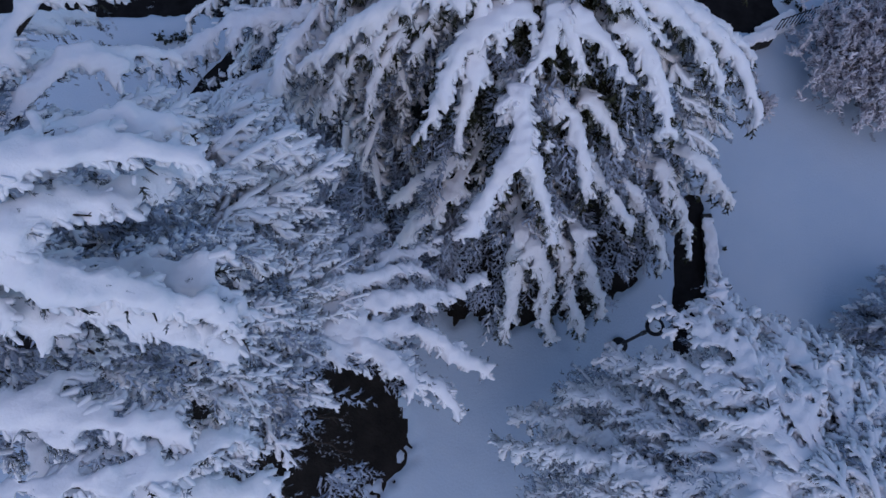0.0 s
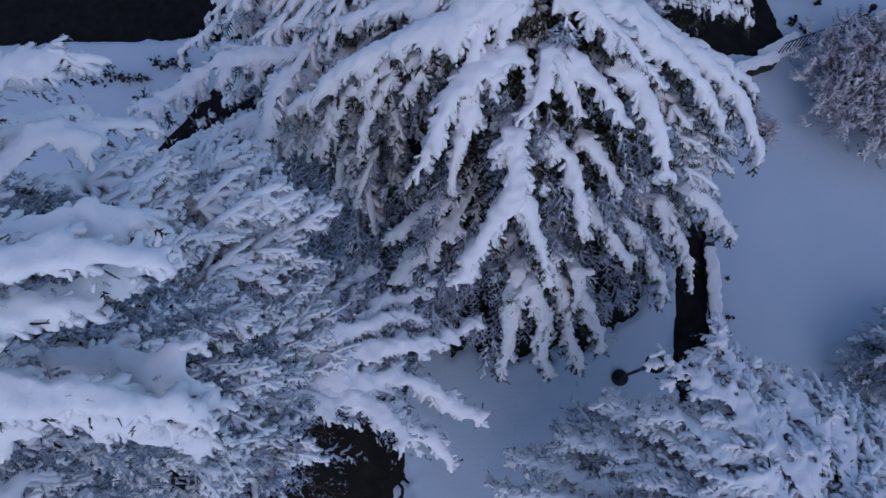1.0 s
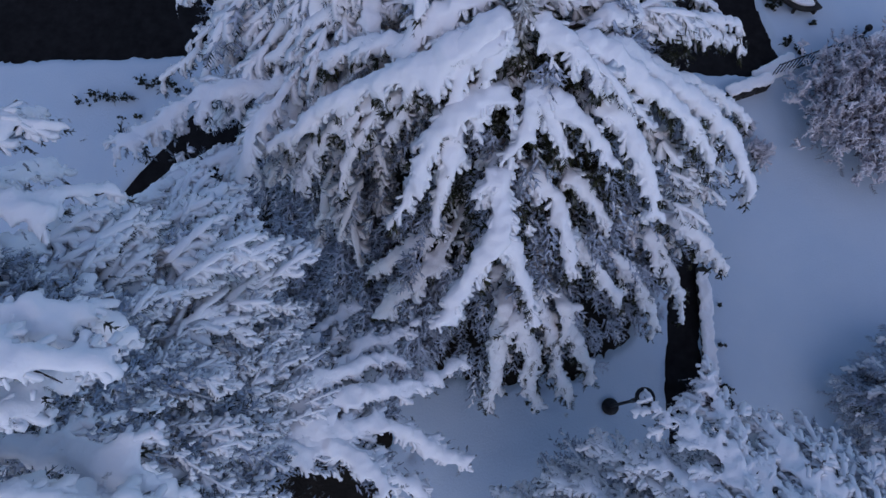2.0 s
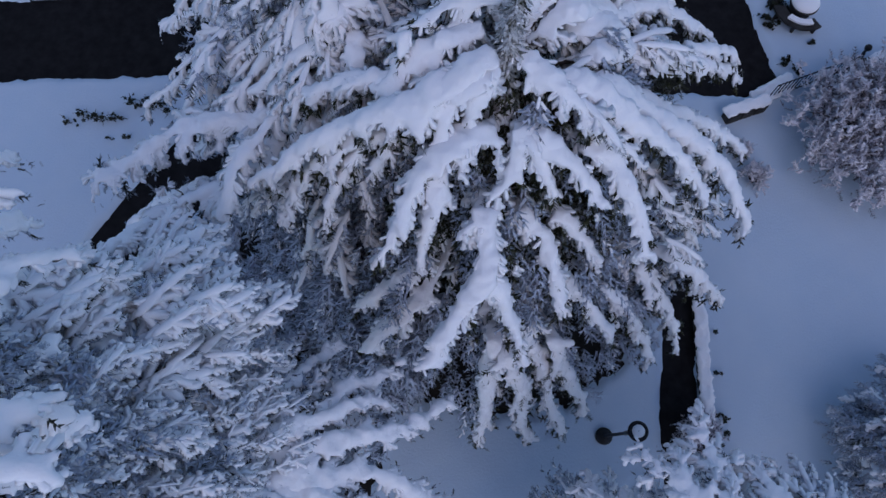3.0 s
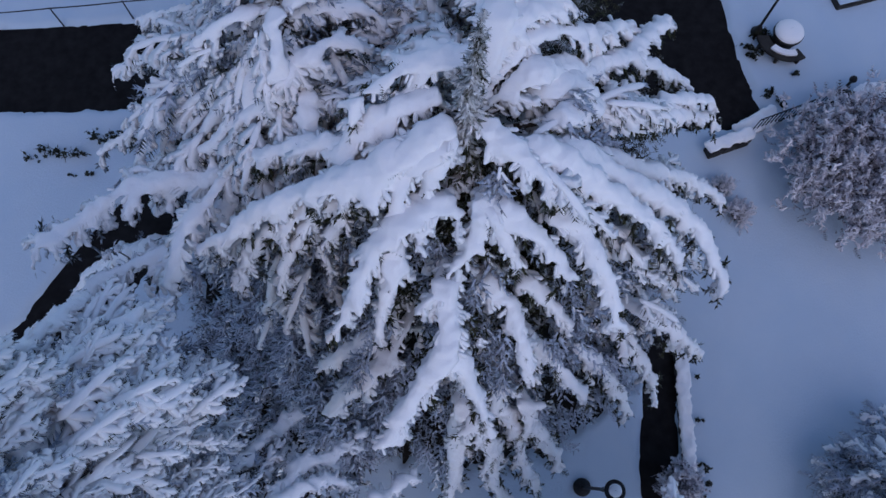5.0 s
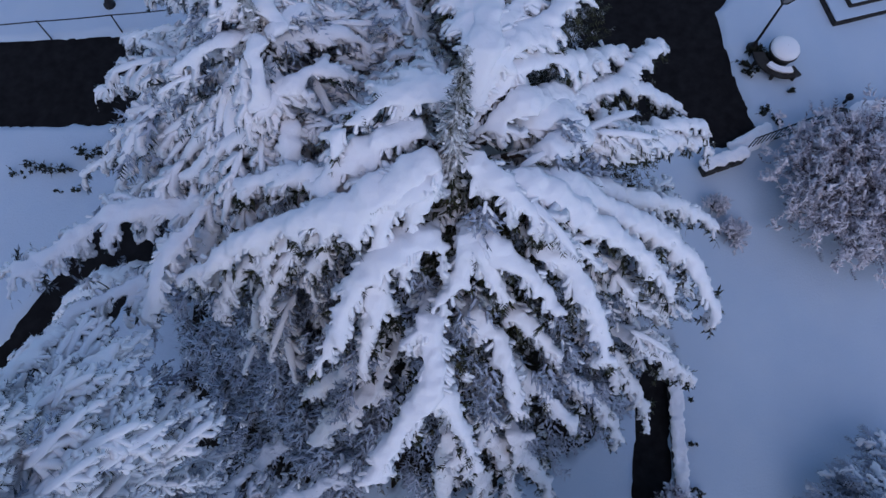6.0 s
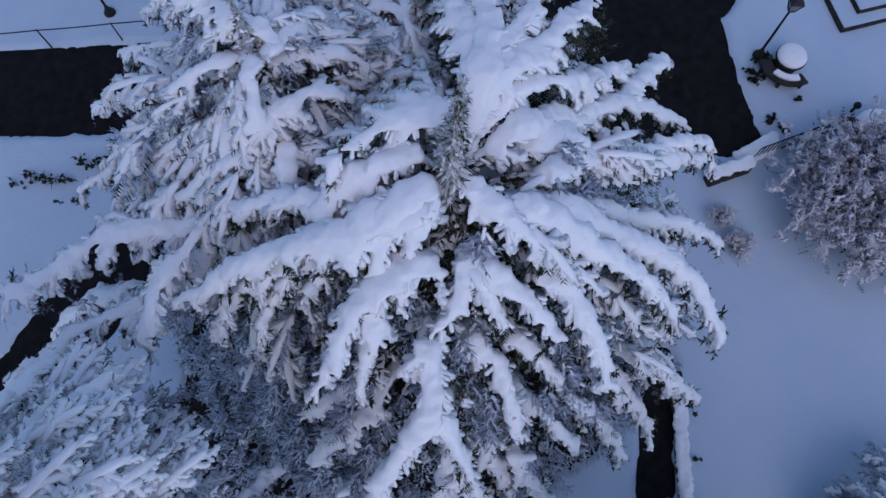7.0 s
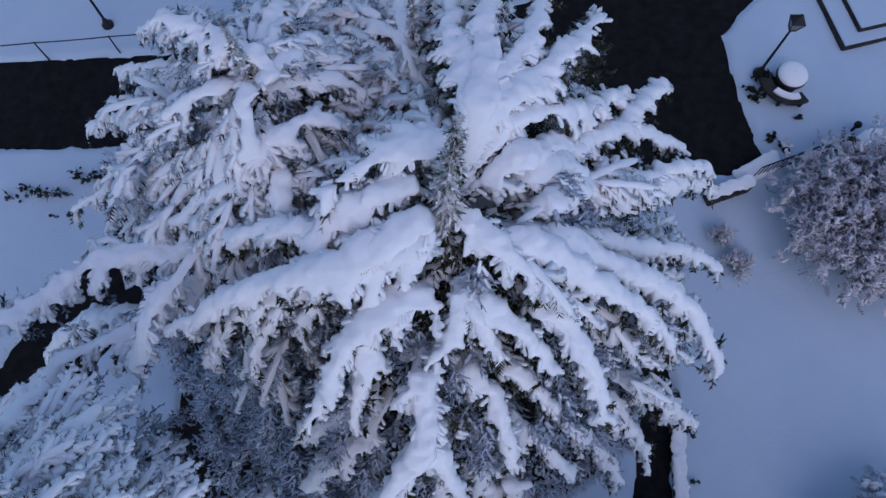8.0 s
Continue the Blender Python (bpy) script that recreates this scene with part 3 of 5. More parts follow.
# ---- ground, roads and paths ----
ROAD_NEAR = ((-60, 14.5), (-12.5, 16.3), (-9.0, 16.45), (0, 16.3), (11.14, 15.64))
ROAD_SIDE = ((12.28, 16.26), (11.8, 17.9), (11.4, 21.0), (12.7, 22.5), (15.5, 25.5), (26, 40), (20, 40))
ROAD_FAR = ((10, 27), (5, 22.5), (0, 20.6), (-8.66, 19.98), (-13.25, 19.65), (-60, 17.8))
ROAD = np.array(ROAD_NEAR + ROAD_SIDE + ROAD_FAR, float)
PATH_WEST = np.array(((-15.5, 3.0), (-11.3, 9.3), (-9.45, 12.35), (-7.5, 15.1), (-6.7, 16.6), (-4.4, 16.6), (-5.6, 14.4), (-7.4, 11.2), (-9.2, 7.9), (-13.0, 2.0)), float)
PATH_EAST = np.array(((7.0, 2.0), (7.05, 4.9), (7.3, 6.6), (7.6, 9.4), (8.6, 9.4), (8.35, 7.0), (8.15, 4.2), (8.1, 2.0)), float)


# bare earth under the crowns, shade put into its near-black colour: centre and radii
# the first is added only to darken a shaded hollow between crowns
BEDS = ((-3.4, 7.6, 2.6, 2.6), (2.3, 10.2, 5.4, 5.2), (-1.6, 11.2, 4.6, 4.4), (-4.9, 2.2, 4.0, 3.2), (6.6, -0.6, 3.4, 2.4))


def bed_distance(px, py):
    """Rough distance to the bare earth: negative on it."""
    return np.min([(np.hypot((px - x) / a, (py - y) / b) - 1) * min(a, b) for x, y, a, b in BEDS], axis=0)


def edge_distance(px, py, poly):
    """Distance to the outline of a polygon: negative inside it."""
    best, inside = np.full(px.shape, 1e9), np.zeros(px.shape, bool)
    for a, b in zip(poly, np.roll(poly, -1, 0)):
        d = b - a
        t = np.clip(((px - a[0]) * d[0] + (py - a[1]) * d[1]) / (d @ d), 0, 1)
        best = np.minimum(best, np.hypot(px - a[0] - t * d[0], py - a[1] - t * d[1]))
        with np.errstate(divide="ignore", invalid="ignore"):
            cross = ((a[1] > py) != (b[1] > py)) & (px < d[0] * (py - a[1]) / d[1] + a[0])
        inside ^= cross
    return np.where(inside, -best, best)


def soft_noise(px, py, scale, seed):
    """Smooth noise on the plan, about -1 to 1."""
    g = np.random.default_rng(seed)
    out = np.zeros(px.shape)
    for o in range(9):
        a, k = g.uniform(0, 2 * np.pi), scale * g.uniform(0.5, 2.2)
        out += np.sin(k * (px * np.cos(a) + py * np.sin(a)) + g.uniform(0, 6.3))
    return out / 3.5


def ground_height(px, py):
    """The snow's surface, with the cleared road and paths cut into it."""
    z = 0.03 * soft_noise(px, py, 0.8, 1) + 0.012 * soft_noise(px, py, 3.5, 2)
    ragged = 0.06 * soft_noise(px, py, 5.0, 3) + 0.035 * soft_noise(px, py, 14.0, 4)
    d = np.minimum(np.minimum(edge_distance(px, py, ROAD), edge_distance(px, py, PATH_WEST)), edge_distance(px, py, PATH_EAST)) + ragged
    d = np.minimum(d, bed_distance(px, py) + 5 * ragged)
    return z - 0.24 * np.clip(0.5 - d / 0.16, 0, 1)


def axis(fine0, fine1, step):
    far = [60, 110, 220, 450, 900, 1800]
    return np.array([fine0 - f for f in far[::-1]] + [fine0 - 8] + list(np.arange(fine0, fine1 + step / 2, step)) + [fine1 + 8] + [fine1 + f for f in far])


gx, gy = axis(-19, 21, 0.16), axis(-2, 27, 0.16)
px, py = np.meshgrid(gx, gy, indexing="ij")
pz = ground_height(px, py)
ny = len(gy)
gi, gj = np.meshgrid(np.arange(len(gx) - 1), np.arange(ny - 1), indexing="ij")
quads = np.stack([gi * ny + gj, (gi + 1) * ny + gj, (gi + 1) * ny + gj + 1, gi * ny + gj + 1], -1).reshape(-1, 4)
ground = new("ground", mesh("ground", np.stack([px, py, pz], -1).reshape(-1, 3), quads, SHADED_SNOW, True))
tagged(ground, "smooth fresh snow over level garden ground", "ground", kind="structure")


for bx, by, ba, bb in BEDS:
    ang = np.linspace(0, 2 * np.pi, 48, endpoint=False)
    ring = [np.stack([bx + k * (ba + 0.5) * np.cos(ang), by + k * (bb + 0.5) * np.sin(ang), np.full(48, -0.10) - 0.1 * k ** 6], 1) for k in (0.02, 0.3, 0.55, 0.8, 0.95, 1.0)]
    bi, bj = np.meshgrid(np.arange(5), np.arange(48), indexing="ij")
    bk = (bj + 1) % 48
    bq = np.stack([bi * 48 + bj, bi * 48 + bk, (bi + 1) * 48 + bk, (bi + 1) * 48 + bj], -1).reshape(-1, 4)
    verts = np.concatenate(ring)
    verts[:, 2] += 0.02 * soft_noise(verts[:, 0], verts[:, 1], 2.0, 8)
    tagged(new("shaded_earth_bed", mesh("shaded_earth_bed", verts, bq[:, ::-1], SHADED_SOIL, True)), "bare earth under the tree crowns, its colour darkened for the shade", "ground", kind="structure")


def strip(name, poly, z, label, category):
    bm = bmesh.new()
    f = bm.faces.new([bm.verts.new((x, y, z)) for x, y in poly])
    bmesh.ops.triangulate(bm, faces=[f])
    bmesh.ops.recalc_face_normals(bm, faces=bm.faces)
    r = bmesh.ops.extrude_face_region(bm, geom=bm.faces[:])
    for v in r["geom"]:
        if isinstance(v, bmesh.types.BMVert):
            v.co.z -= 0.3
    bmesh.ops.recalc_face_normals(bm, faces=bm.faces)
    return tagged(part(name, bm, ASPHALT, None), label, category, kind="structure")


strip("road", ROAD, -0.13, "cleared black wet asphalt road between snow banks", "road")
strip("path_west", PATH_WEST, -0.135, "cleared narrow dark asphalt path beside the cedars", "path")
strip("path_east", PATH_EAST, -0.14, "cleared dark garden path beside a stone edging", "path")

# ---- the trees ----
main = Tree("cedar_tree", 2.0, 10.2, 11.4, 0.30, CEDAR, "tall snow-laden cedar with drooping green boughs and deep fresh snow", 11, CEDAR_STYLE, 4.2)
main.shed = True
main.gaps = [((3.6, 12.87, 8.1), (3.25, 11.44, 10.6), 0.27), ((5.58, 13.18, 6.3), (4.94, 11.87, 8.8), 0.32), ((5.74, 11.84, 6.3), (5.08, 10.76, 8.8), 0.27), ((2.6, 11.68, 8.3), (2.44, 10.46, 10.8), 0.16), ((4.67, 14.57, 7.8), (4.13, 12.85, 10.3), 0.27)]
limb(main, (1.45, 8.61, 10.40), (0.47, 7.99, 10.20), (-0.44, 6.76, 9.10), 0.42, 0.16, 0.7)
limb(main, (0.69, 8.17, 10.00), (0.54, 7.49, 9.60), (0.29, 6.81, 8.40), 0.34, 0.14, 0.35)
limb(main, (2.10, 8.57, 10.50), (2.09, 8.24, 10.20), (1.49, 7.57, 9.50), 0.34, 0.13, 0.45)
limb(main, (2.19, 8.47, 10.50), None, (2.73, 7.80, 9.60), 0.3, 0.12, 0.3)
limb(main, (2.38, 8.57, 10.50), (2.96, 8.19, 10.20), (3.61, 7.54, 9.60), 0.32, 0.14, 0.4)
limb(main, (3.39, 8.58, 10.00), (4.03, 8.14, 9.80), (4.52, 6.92, 8.70), 0.36, 0.13, 0.5)
limb(main, (1.90, 9.74, 11.20), (2.81, 9.13, 11.00), (3.40, 8.62, 10.50), 0.34, 0.14, 0.5)
limb(main, (2.83, 9.39, 10.90), (4.49, 9.00, 10.00), (5.90, 8.32, 8.40), 0.4, 0.16, 0.6)
limb(main, (3.48, 9.55, 10.40), (5.59, 9.23, 9.00), (7.11, 8.16, 7.40), 0.42, 0.16, 0.7)
limb(main, (3.47, 10.09, 10.60), (5.16, 11.41, 9.00), (7.42, 12.35, 7.30), 0.36, 0.16, 0.6)
limb(main, (2.97, 10.71, 11.00), (4.51, 11.91, 9.60), (6.36, 13.94, 8.10), 0.4, 0.2, 0.6)
limb(main, (2.43, 11.26, 11.40), (3.35, 12.10, 11.20), (4.47, 13.70, 10.60), 0.4, 0.16, 0.7)
limb(main, (2.79, 11.28, 11.20), (3.93, 11.96, 10.40), (5.43, 13.42, 8.60), 0.36, 0.16, 0.6)
limb(main, (3.38, 10.70, 10.60), (5.14, 12.19, 9.00), (6.85, 12.77, 7.40), 0.36, 0.16, 0.6)
limb(main, (3.68, 10.34, 10.30), (5.50, 11.44, 8.60), (7.58, 12.22, 6.80), 0.36, 0.16, 0.6)
limb(main, (3.79, 9.66, 10.00), (5.90, 10.40, 8.00), (7.90, 10.48, 6.00), 0.34, 0.14, 0.7)
limb(main, (1.46, 7.45, 9.40), (1.36, 6.26, 8.90), (0.35, 4.94, 8.10), 0.46, 0.17, 0.7)
limb(main, (1.56, 6.38, 8.80), (1.98, 5.98, 8.20), (2.36, 5.20, 7.00), 0.34, 0.13, 0.4)
limb(main, (2.30, 7.74, 8.80), (2.84, 7.07, 8.30), (3.16, 6.23, 7.40), 0.34, 0.14, 0.55)
limb(main, (3.05, 7.13, 7.40), (3.66, 6.72, 6.60), (4.55, 6.20, 5.60), 0.28, 0.13, 0.7)
limb(main, (3.05, 7.81, 8.60), None, (3.98, 7.27, 7.40), 0.26, 0.12, 0.3)
limb(main, (4.32, 7.09, 6.00), (5.17, 6.82, 4.80), (6.06, 6.12, 3.00), 0.27, 0.13, 0.8)
limb(main, (5.32, 7.69, 5.60), (6.05, 7.26, 4.60), (6.84, 6.32, 2.80), 0.26, 0.13, 0.7)
limb(main, (5.98, 7.85, 6.00), None, (7.64, 7.39, 4.10), 0.32, 0.15, 0.6)
limb(main, (2.58, 6.24, 6.00), (3.07, 5.46, 4.40), (3.86, 4.30, 2.20), 0.27, 0.13, 0.9)
limb(main, (3.21, 5.93, 5.60), (3.75, 5.48, 4.20), (4.46, 4.76, 2.20), 0.27, 0.13, 0.9)
limb(main, (1.87, 5.94, 5.60), (1.83, 4.95, 4.40), (1.60, 3.89, 3.00), 0.27, 0.13, 1.0)
limb(main, (2.23, 5.57, 5.60), None, (2.96, 4.06, 2.20), 0.25, 0.12, 0.9)
limb(main, (1.18, 9.34, 11.00), (-0.41, 8.93, 10.60), (-3.01, 8.32, 8.80), 0.52, 0.19, 0.8)
limb(main, (-0.88, 8.73, 9.90), (-1.99, 8.41, 8.80), (-2.55, 7.98, 7.70), 0.26, 0.16, 0.3)
limb(main, (-0.48, 8.79, 10.00), (-1.18, 8.37, 9.20), (-1.64, 7.83, 8.10), 0.24, 0.14, 0.25)
limb(main, (-0.06, 8.86, 10.30), None, (-0.57, 8.37, 9.20), 0.24, 0.14, 0.2)
limb(main, (1.45, 9.48, 11.30), None, (0.20, 8.71, 10.60), 0.44, 0.19, 0.5)
limb(main, (1.45, 9.33, 11.20), None, (1.17, 8.72, 10.50), 0.42, 0.19, 0.4)
limb(main, (1.45, 9.33, 11.20), None, (0.53, 8.83, 10.60), 0.42, 0.19, 0.4)
limb(main, (1.81, 10.63, 11.60), (0.91, 10.38, 11.50), (0.01, 9.91, 11.30), 0.38, 0.13, 0.8)
limb(main, (1.27, 10.09, 11.30), None, (-0.55, 9.40, 10.40), 0.39, 0.13, 0.8)
limb(main, (-0.06, 9.55, 10.60), (-1.09, 9.77, 10.20), (-2.07, 9.84, 9.60), 0.32, 0.15, 0.7)
limb(main, (2.16, 11.30, 11.50), None, (1.74, 14.30, 10.30), 0.34, 0.14, 0.6)
limb(main, (2.33, 11.30, 11.50), None, (2.65, 14.60, 10.40), 0.40, 0.16, 0.6)
limb(main, (2.51, 11.36, 11.40), None, (3.60, 14.23, 10.40), 0.34, 0.14, 0.6)
limb(main, (1.57, 10.76, 11.40), None, (0.63, 10.84, 11.00), 0.49, 0.22, 0.5)
limb(main, (0.19, 7.33, 6.60), None, (-1.15, 6.76, 5.50), 0.3, 0.2, 0.5)
limb(main, (0.18, 6.69, 6.20), None, (-1.00, 5.87, 5.20), 0.34, 0.24, 0.5)
crown(main, ((11.0, 1.6), (9.0, 2.9), (7.0, 4.0), (4.0, 5.0), (1.2, 5.4)), 950, (160, 425), gaps=0.18, dust=0.10, size=0.38)
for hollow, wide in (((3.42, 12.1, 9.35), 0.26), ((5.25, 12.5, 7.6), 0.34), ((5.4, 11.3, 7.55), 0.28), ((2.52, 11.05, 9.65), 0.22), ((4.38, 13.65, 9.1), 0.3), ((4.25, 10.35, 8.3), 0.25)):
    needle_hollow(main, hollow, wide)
crown(main, ((4.8, 4.8), (2.6, 6.4), (0.7, 7.0)), 420, (190, 248), inside=(0.55, 1.0), gaps=0.3, dust=0.05, size=0.56)
crown(main, ((3.6, 5.2), (2.0, 6.6), (0.5, 7.4)), 170, (196, 222), inside=(0.7, 1.0), gaps=0.0, dust=0.1, size=0.56)
thatch(main, ((11.3, 0.6), (10.7, 2.0), (9.7, 3.0)), 50, (-50, 215), 1.0, (0.3, 1.0), 0.4, 0.9, fine=False, pad=0.5)
thatch(main, ((8.8, 3.2), (7.0, 4.4), (5.0, 5.1)), 60, (-35, 70), 1.0, droop=0.7, fine=False, pad=0.5)
skirt(main, 3.6, 8.4, 12, lambda z: 6.7 - 0.42 * z, 0.9, 0.6, (-25, 70), 0.26, 1.0)
skirt(main, 1.8, 6.0, 10, lambda z: 5.9 - 0.36 * z, 0.6, 0.75, (195, 360), 0.24, 1.1)
skirt(main, 1.4, 9.0, 18, lambda z: 5.7 - 0.42 * z, 0.0, 0.6, (180, 360))
skirt(main, 1.4, 9.0, 10, lambda z: 6.0 - 0.42 * z, 0.6, 0.6, (40, 180))
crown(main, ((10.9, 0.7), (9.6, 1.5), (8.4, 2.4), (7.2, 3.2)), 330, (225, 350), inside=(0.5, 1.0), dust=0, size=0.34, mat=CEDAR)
leader(main, (1.72, 9.5, 9.9), (1.98, 10.05, 13.5), (0.0, 0.1, 0), 0.62)

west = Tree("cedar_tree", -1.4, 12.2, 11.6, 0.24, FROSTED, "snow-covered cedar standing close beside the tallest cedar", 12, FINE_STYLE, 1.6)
west.gaps = [((-7.1, 15.1, 0), (-4.0, 11.8, 7.4), 0.3), ((-8.1, 13.2, 0), (-4.6, 10.5, 7.5), 0.4)]
limb(west, (-2.30, 10.00, 8.60), (-4.40, 9.60, 8.55), (-6.15, 8.45, 8.60), 0.52, 0.18, 1.0)
limb(west, (-2.86, 9.24, 9.00), None, (-3.64, 7.70, 8.60), 0.3, 0.2, 0.4)
limb(west, (-3.44, 8.83, 8.00), (-5.76, 9.11, 6.00), (-7.83, 8.89, 3.80), 0.42, 0.2, 0.6)
limb(west, (-2.89, 8.91, 8.40), (-4.80, 7.94, 8.20), (-6.37, 7.09, 7.60), 0.36, 0.18, 0.9)
limb(west, (-1.14, 10.74, 10.40), (-1.83, 10.27, 9.00), (-2.72, 10.14, 8.10), 0.3, 0.16, 0.5)
limb(west, (-1.04, 12.18, 11.00), (-2.01, 12.85, 11.10), (-3.11, 13.35, 10.90), 0.36, 0.2, 0.6)
limb(west, (-1.45, 12.08, 10.80), (-3.54, 13.70, 8.60), (-6.02, 15.16, 6.40), 0.34, 0.16, 0.6)
limb(west, (-1.60, 11.57, 10.40), (-3.65, 12.55, 8.80), (-6.01, 13.29, 7.10), 0.34, 0.16, 0.6)
limb(west, (-1.61, 11.25, 10.20), (-3.95, 11.85, 8.00), (-6.73, 11.86, 5.80), 0.34, 0.16, 0.6)
limb(west, (-1.04, 11.15, 10.60), None, (-0.05, 11.63, 10.60), 0.34, 0.18, 0.5)
limb(west, (-1.12, 12.07, 11.00), None, (-0.49, 13.38, 10.40), 0.34, 0.18, 0.5)
limb(west, (-1.12, 11.05, 10.60), None, (-1.27, 10.72, 10.60), 0.34, 0.18, 0.4)
limb(west, (-1.58, 12.41, 10.80), None, (-4.78, 15.13, 8.00), 0.34, 0.18, 0.6)
limb(west, (-1.20, 12.41, 10.80), None, (-1.44, 15.33, 9.50), 0.34, 0.18, 0.6)
limb(west, (-1.19, 10.83, 10.20), None, (-3.32, 10.41, 8.60), 0.34, 0.18, 0.6)
limb(west, (-0.89, 10.63, 10.20), None, (-0.74, 9.65, 9.60), 0.34, 0.18, 0.5)
limb(west, (-0.90, 12.30, 10.60), None, (0.20, 13.00, 9.80), 0.32, 0.16, 0.6)
crown(west, ((10.8, 1.2), (9.0, 2.3), (7.0, 3.3), (5.0, 3.9), (1.2, 4.2)), 320, (90, 280), dust=0.3)
skirt(west, 1.4, 7.0, 16, lambda z: 5.1 - 0.25 * z, 0.8, 0.6, (80, 290))
skirt(west, 5.6, 11.0, 30, lambda z: 7.6 - 0.56 * z, 1.0, 0.6, (-20, 300), 0.32)
crown(west, ((5.0, 3.6), (3.0, 4.6), (0.8, 5.4)), 150, (212, 248), inside=(0.6, 1.0), dust=0.15, size=0.5)
crown(west, ((11.4, 0.6), (10.2, 2.0), (8.6, 3.4)), 120, (-60, 200), inside=(0.2, 0.9), dust=0.3)
thatch(west, ((11.2, 0.4), (10.2, 1.7), (8.6, 2.8), (6.5, 3.5), (4.0, 4.0)), 330, (-40, 290), 1.1, (0.4, 1.0), 0.5, 0.9, 0.03, 0.5, fine=False)
leader(west, (-1.35, 12.0, 9.8), (-1.6, 12.4, 12.1), (0.0, 0.05, 0))

north = Tree("cedar_tree", 1.15, 13.9, 9.6, 0.2, FROSTED, "smaller snow-covered cedar behind the tallest cedar", 13, FINE_STYLE, 1.6)
limb(north, (1.25, 12.39, 9.40), None, (0.47, 11.56, 9.60), 0.3, 0.15, 0.4)
limb(north, (1.23, 12.87, 9.40), (0.36, 14.00, 9.00), (-0.47, 15.24, 8.40), 0.34, 0.18, 0.7)
limb(north, (1.23, 12.87, 9.40), None, (0.17, 12.85, 8.80), 0.3, 0.18, 0.5)
limb(north, (1.23, 13.12, 9.40), None, (0.68, 16.57, 8.40), 0.34, 0.18, 0.7)
limb(north, (0.90, 13.30, 9.70), None, (-0.40, 13.50, 9.20), 0.32, 0.16, 0.6)
limb(north, (1.00, 13.70, 9.70), None, (0.00, 14.50, 9.20), 0.32, 0.16, 0.6)
limb(north, (1.10, 14.00, 9.70), None, (0.70, 15.10, 9.20), 0.34, 0.16, 0.6)
crown(north, ((9.0, 1.0), (7.0, 3.0), (1.2, 4.6)), 120, (-20, 200), inside=(0.3, 0.9), dust=0.3)
skirt(north, 4.6, 9.4, 24, lambda z: 7.0 - 0.55 * z, 1.0, 0.6, (-20, 200), 0.32)
thatch(north, ((10.0, 0.5), (9.2, 1.8), (8.0, 3.2), (6.0, 3.8)), 320, (-30, 300), 1.1, (0.3, 1.0), 0.5, 0.85, 0.0, 0.7, fine=False)
leader(north, (1.15, 13.6, 8.6), (1.2, 13.8, 11.6), (0.0, 0.1, 0), 0.26)

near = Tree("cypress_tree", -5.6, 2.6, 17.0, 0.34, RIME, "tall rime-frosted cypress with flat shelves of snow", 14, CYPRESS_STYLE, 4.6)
near.gaps = [((-3.6, 2.7, 0), (-2.2, 1.75, 8), 0.75), ((-2.7, 2.1, 0), (-1.75, 1.4, 8), 0.5), ((-9.0, 1.1, 0), (-5.2, 0.65, 9), 0.45), ((-5.0, 1.1, 0), (-2.9, 0.63, 9), 0.6), ((-12.6, 2.9, 0), (-7.4, 1.7, 9), 0.4)]
limb(near, (-3.90, 2.40, 16.50), (-3.00, 2.72, 16.25), (-2.12, 2.95, 15.90), 0.40, 0.16, 0.45)
limb(near, (-3.09, 3.15, 15.90), (-2.68, 3.25, 15.80), (-2.40, 3.30, 15.30), 0.26, 0.12, 0.4)
limb(near, (-3.90, 1.95, 16.10), (-3.00, 1.72, 15.50), (-2.10, 1.78, 14.60), 0.34, 0.18, 0.5)
limb(near, (-4.18, 4.64, 14.80), (-3.71, 4.80, 14.60), (-3.36, 5.22, 14.00), 0.26, 0.12, 0.45)
limb(near, (-4.55, 5.27, 15.00), None, (-3.81, 5.66, 14.80), 0.26, 0.12, 0.4)
limb(near, (-3.20, 2.23, 14.40), (-2.53, 2.05, 14.60), (-2.17, 1.86, 14.30), 0.3, 0.18, 0.6)
limb(near, (-3.19, 1.80, 15.20), None, (-2.24, 1.49, 14.00), 0.3, 0.18, 0.6)
limb(near, (-5.00, 3.40, 13.40), (-4.44, 3.80, 13.20), (-4.13, 4.52, 12.60), 0.32, 0.16, 0.5)
limb(near, (-4.72, 4.56, 12.00), (-4.03, 5.56, 11.20), (-3.28, 6.92, 10.20), 0.34, 0.16, 0.6)
limb(near, (-4.41, 4.54, 11.80), (-3.79, 5.43, 10.80), (-2.96, 6.16, 9.70), 0.32, 0.13, 0.6)
limb(near, (-4.16, 4.51, 11.60), (-3.49, 5.14, 10.80), (-2.81, 5.45, 9.90), 0.3, 0.13, 0.5)
limb(near, (-4.19, 4.14, 11.40), None, (-3.22, 4.82, 10.30), 0.28, 0.13, 0.4)
limb(near, (-5.10, 4.85, 13.00), (-4.84, 5.68, 11.60), (-4.53, 7.33, 9.60), 0.3, 0.14, 0.6)
limb(near, (-4.08, 3.42, 11.20), (-3.19, 3.47, 10.00), (-2.30, 3.08, 8.80), 0.3, 0.15, 0.7)
limb(near, (-3.66, 3.72, 10.60), (-3.02, 4.51, 8.80), (-2.35, 5.54, 7.00), 0.24, 0.12, 0.6)
limb(near, (-3.21, 3.65, 10.00), (-2.31, 4.66, 8.20), (-1.40, 5.72, 6.80), 0.24, 0.13, 0.5)
limb(near, (-2.29, 3.55, 9.00), (-1.40, 4.09, 8.30), (-0.36, 4.37, 7.60), 0.28, 0.15, 0.5)
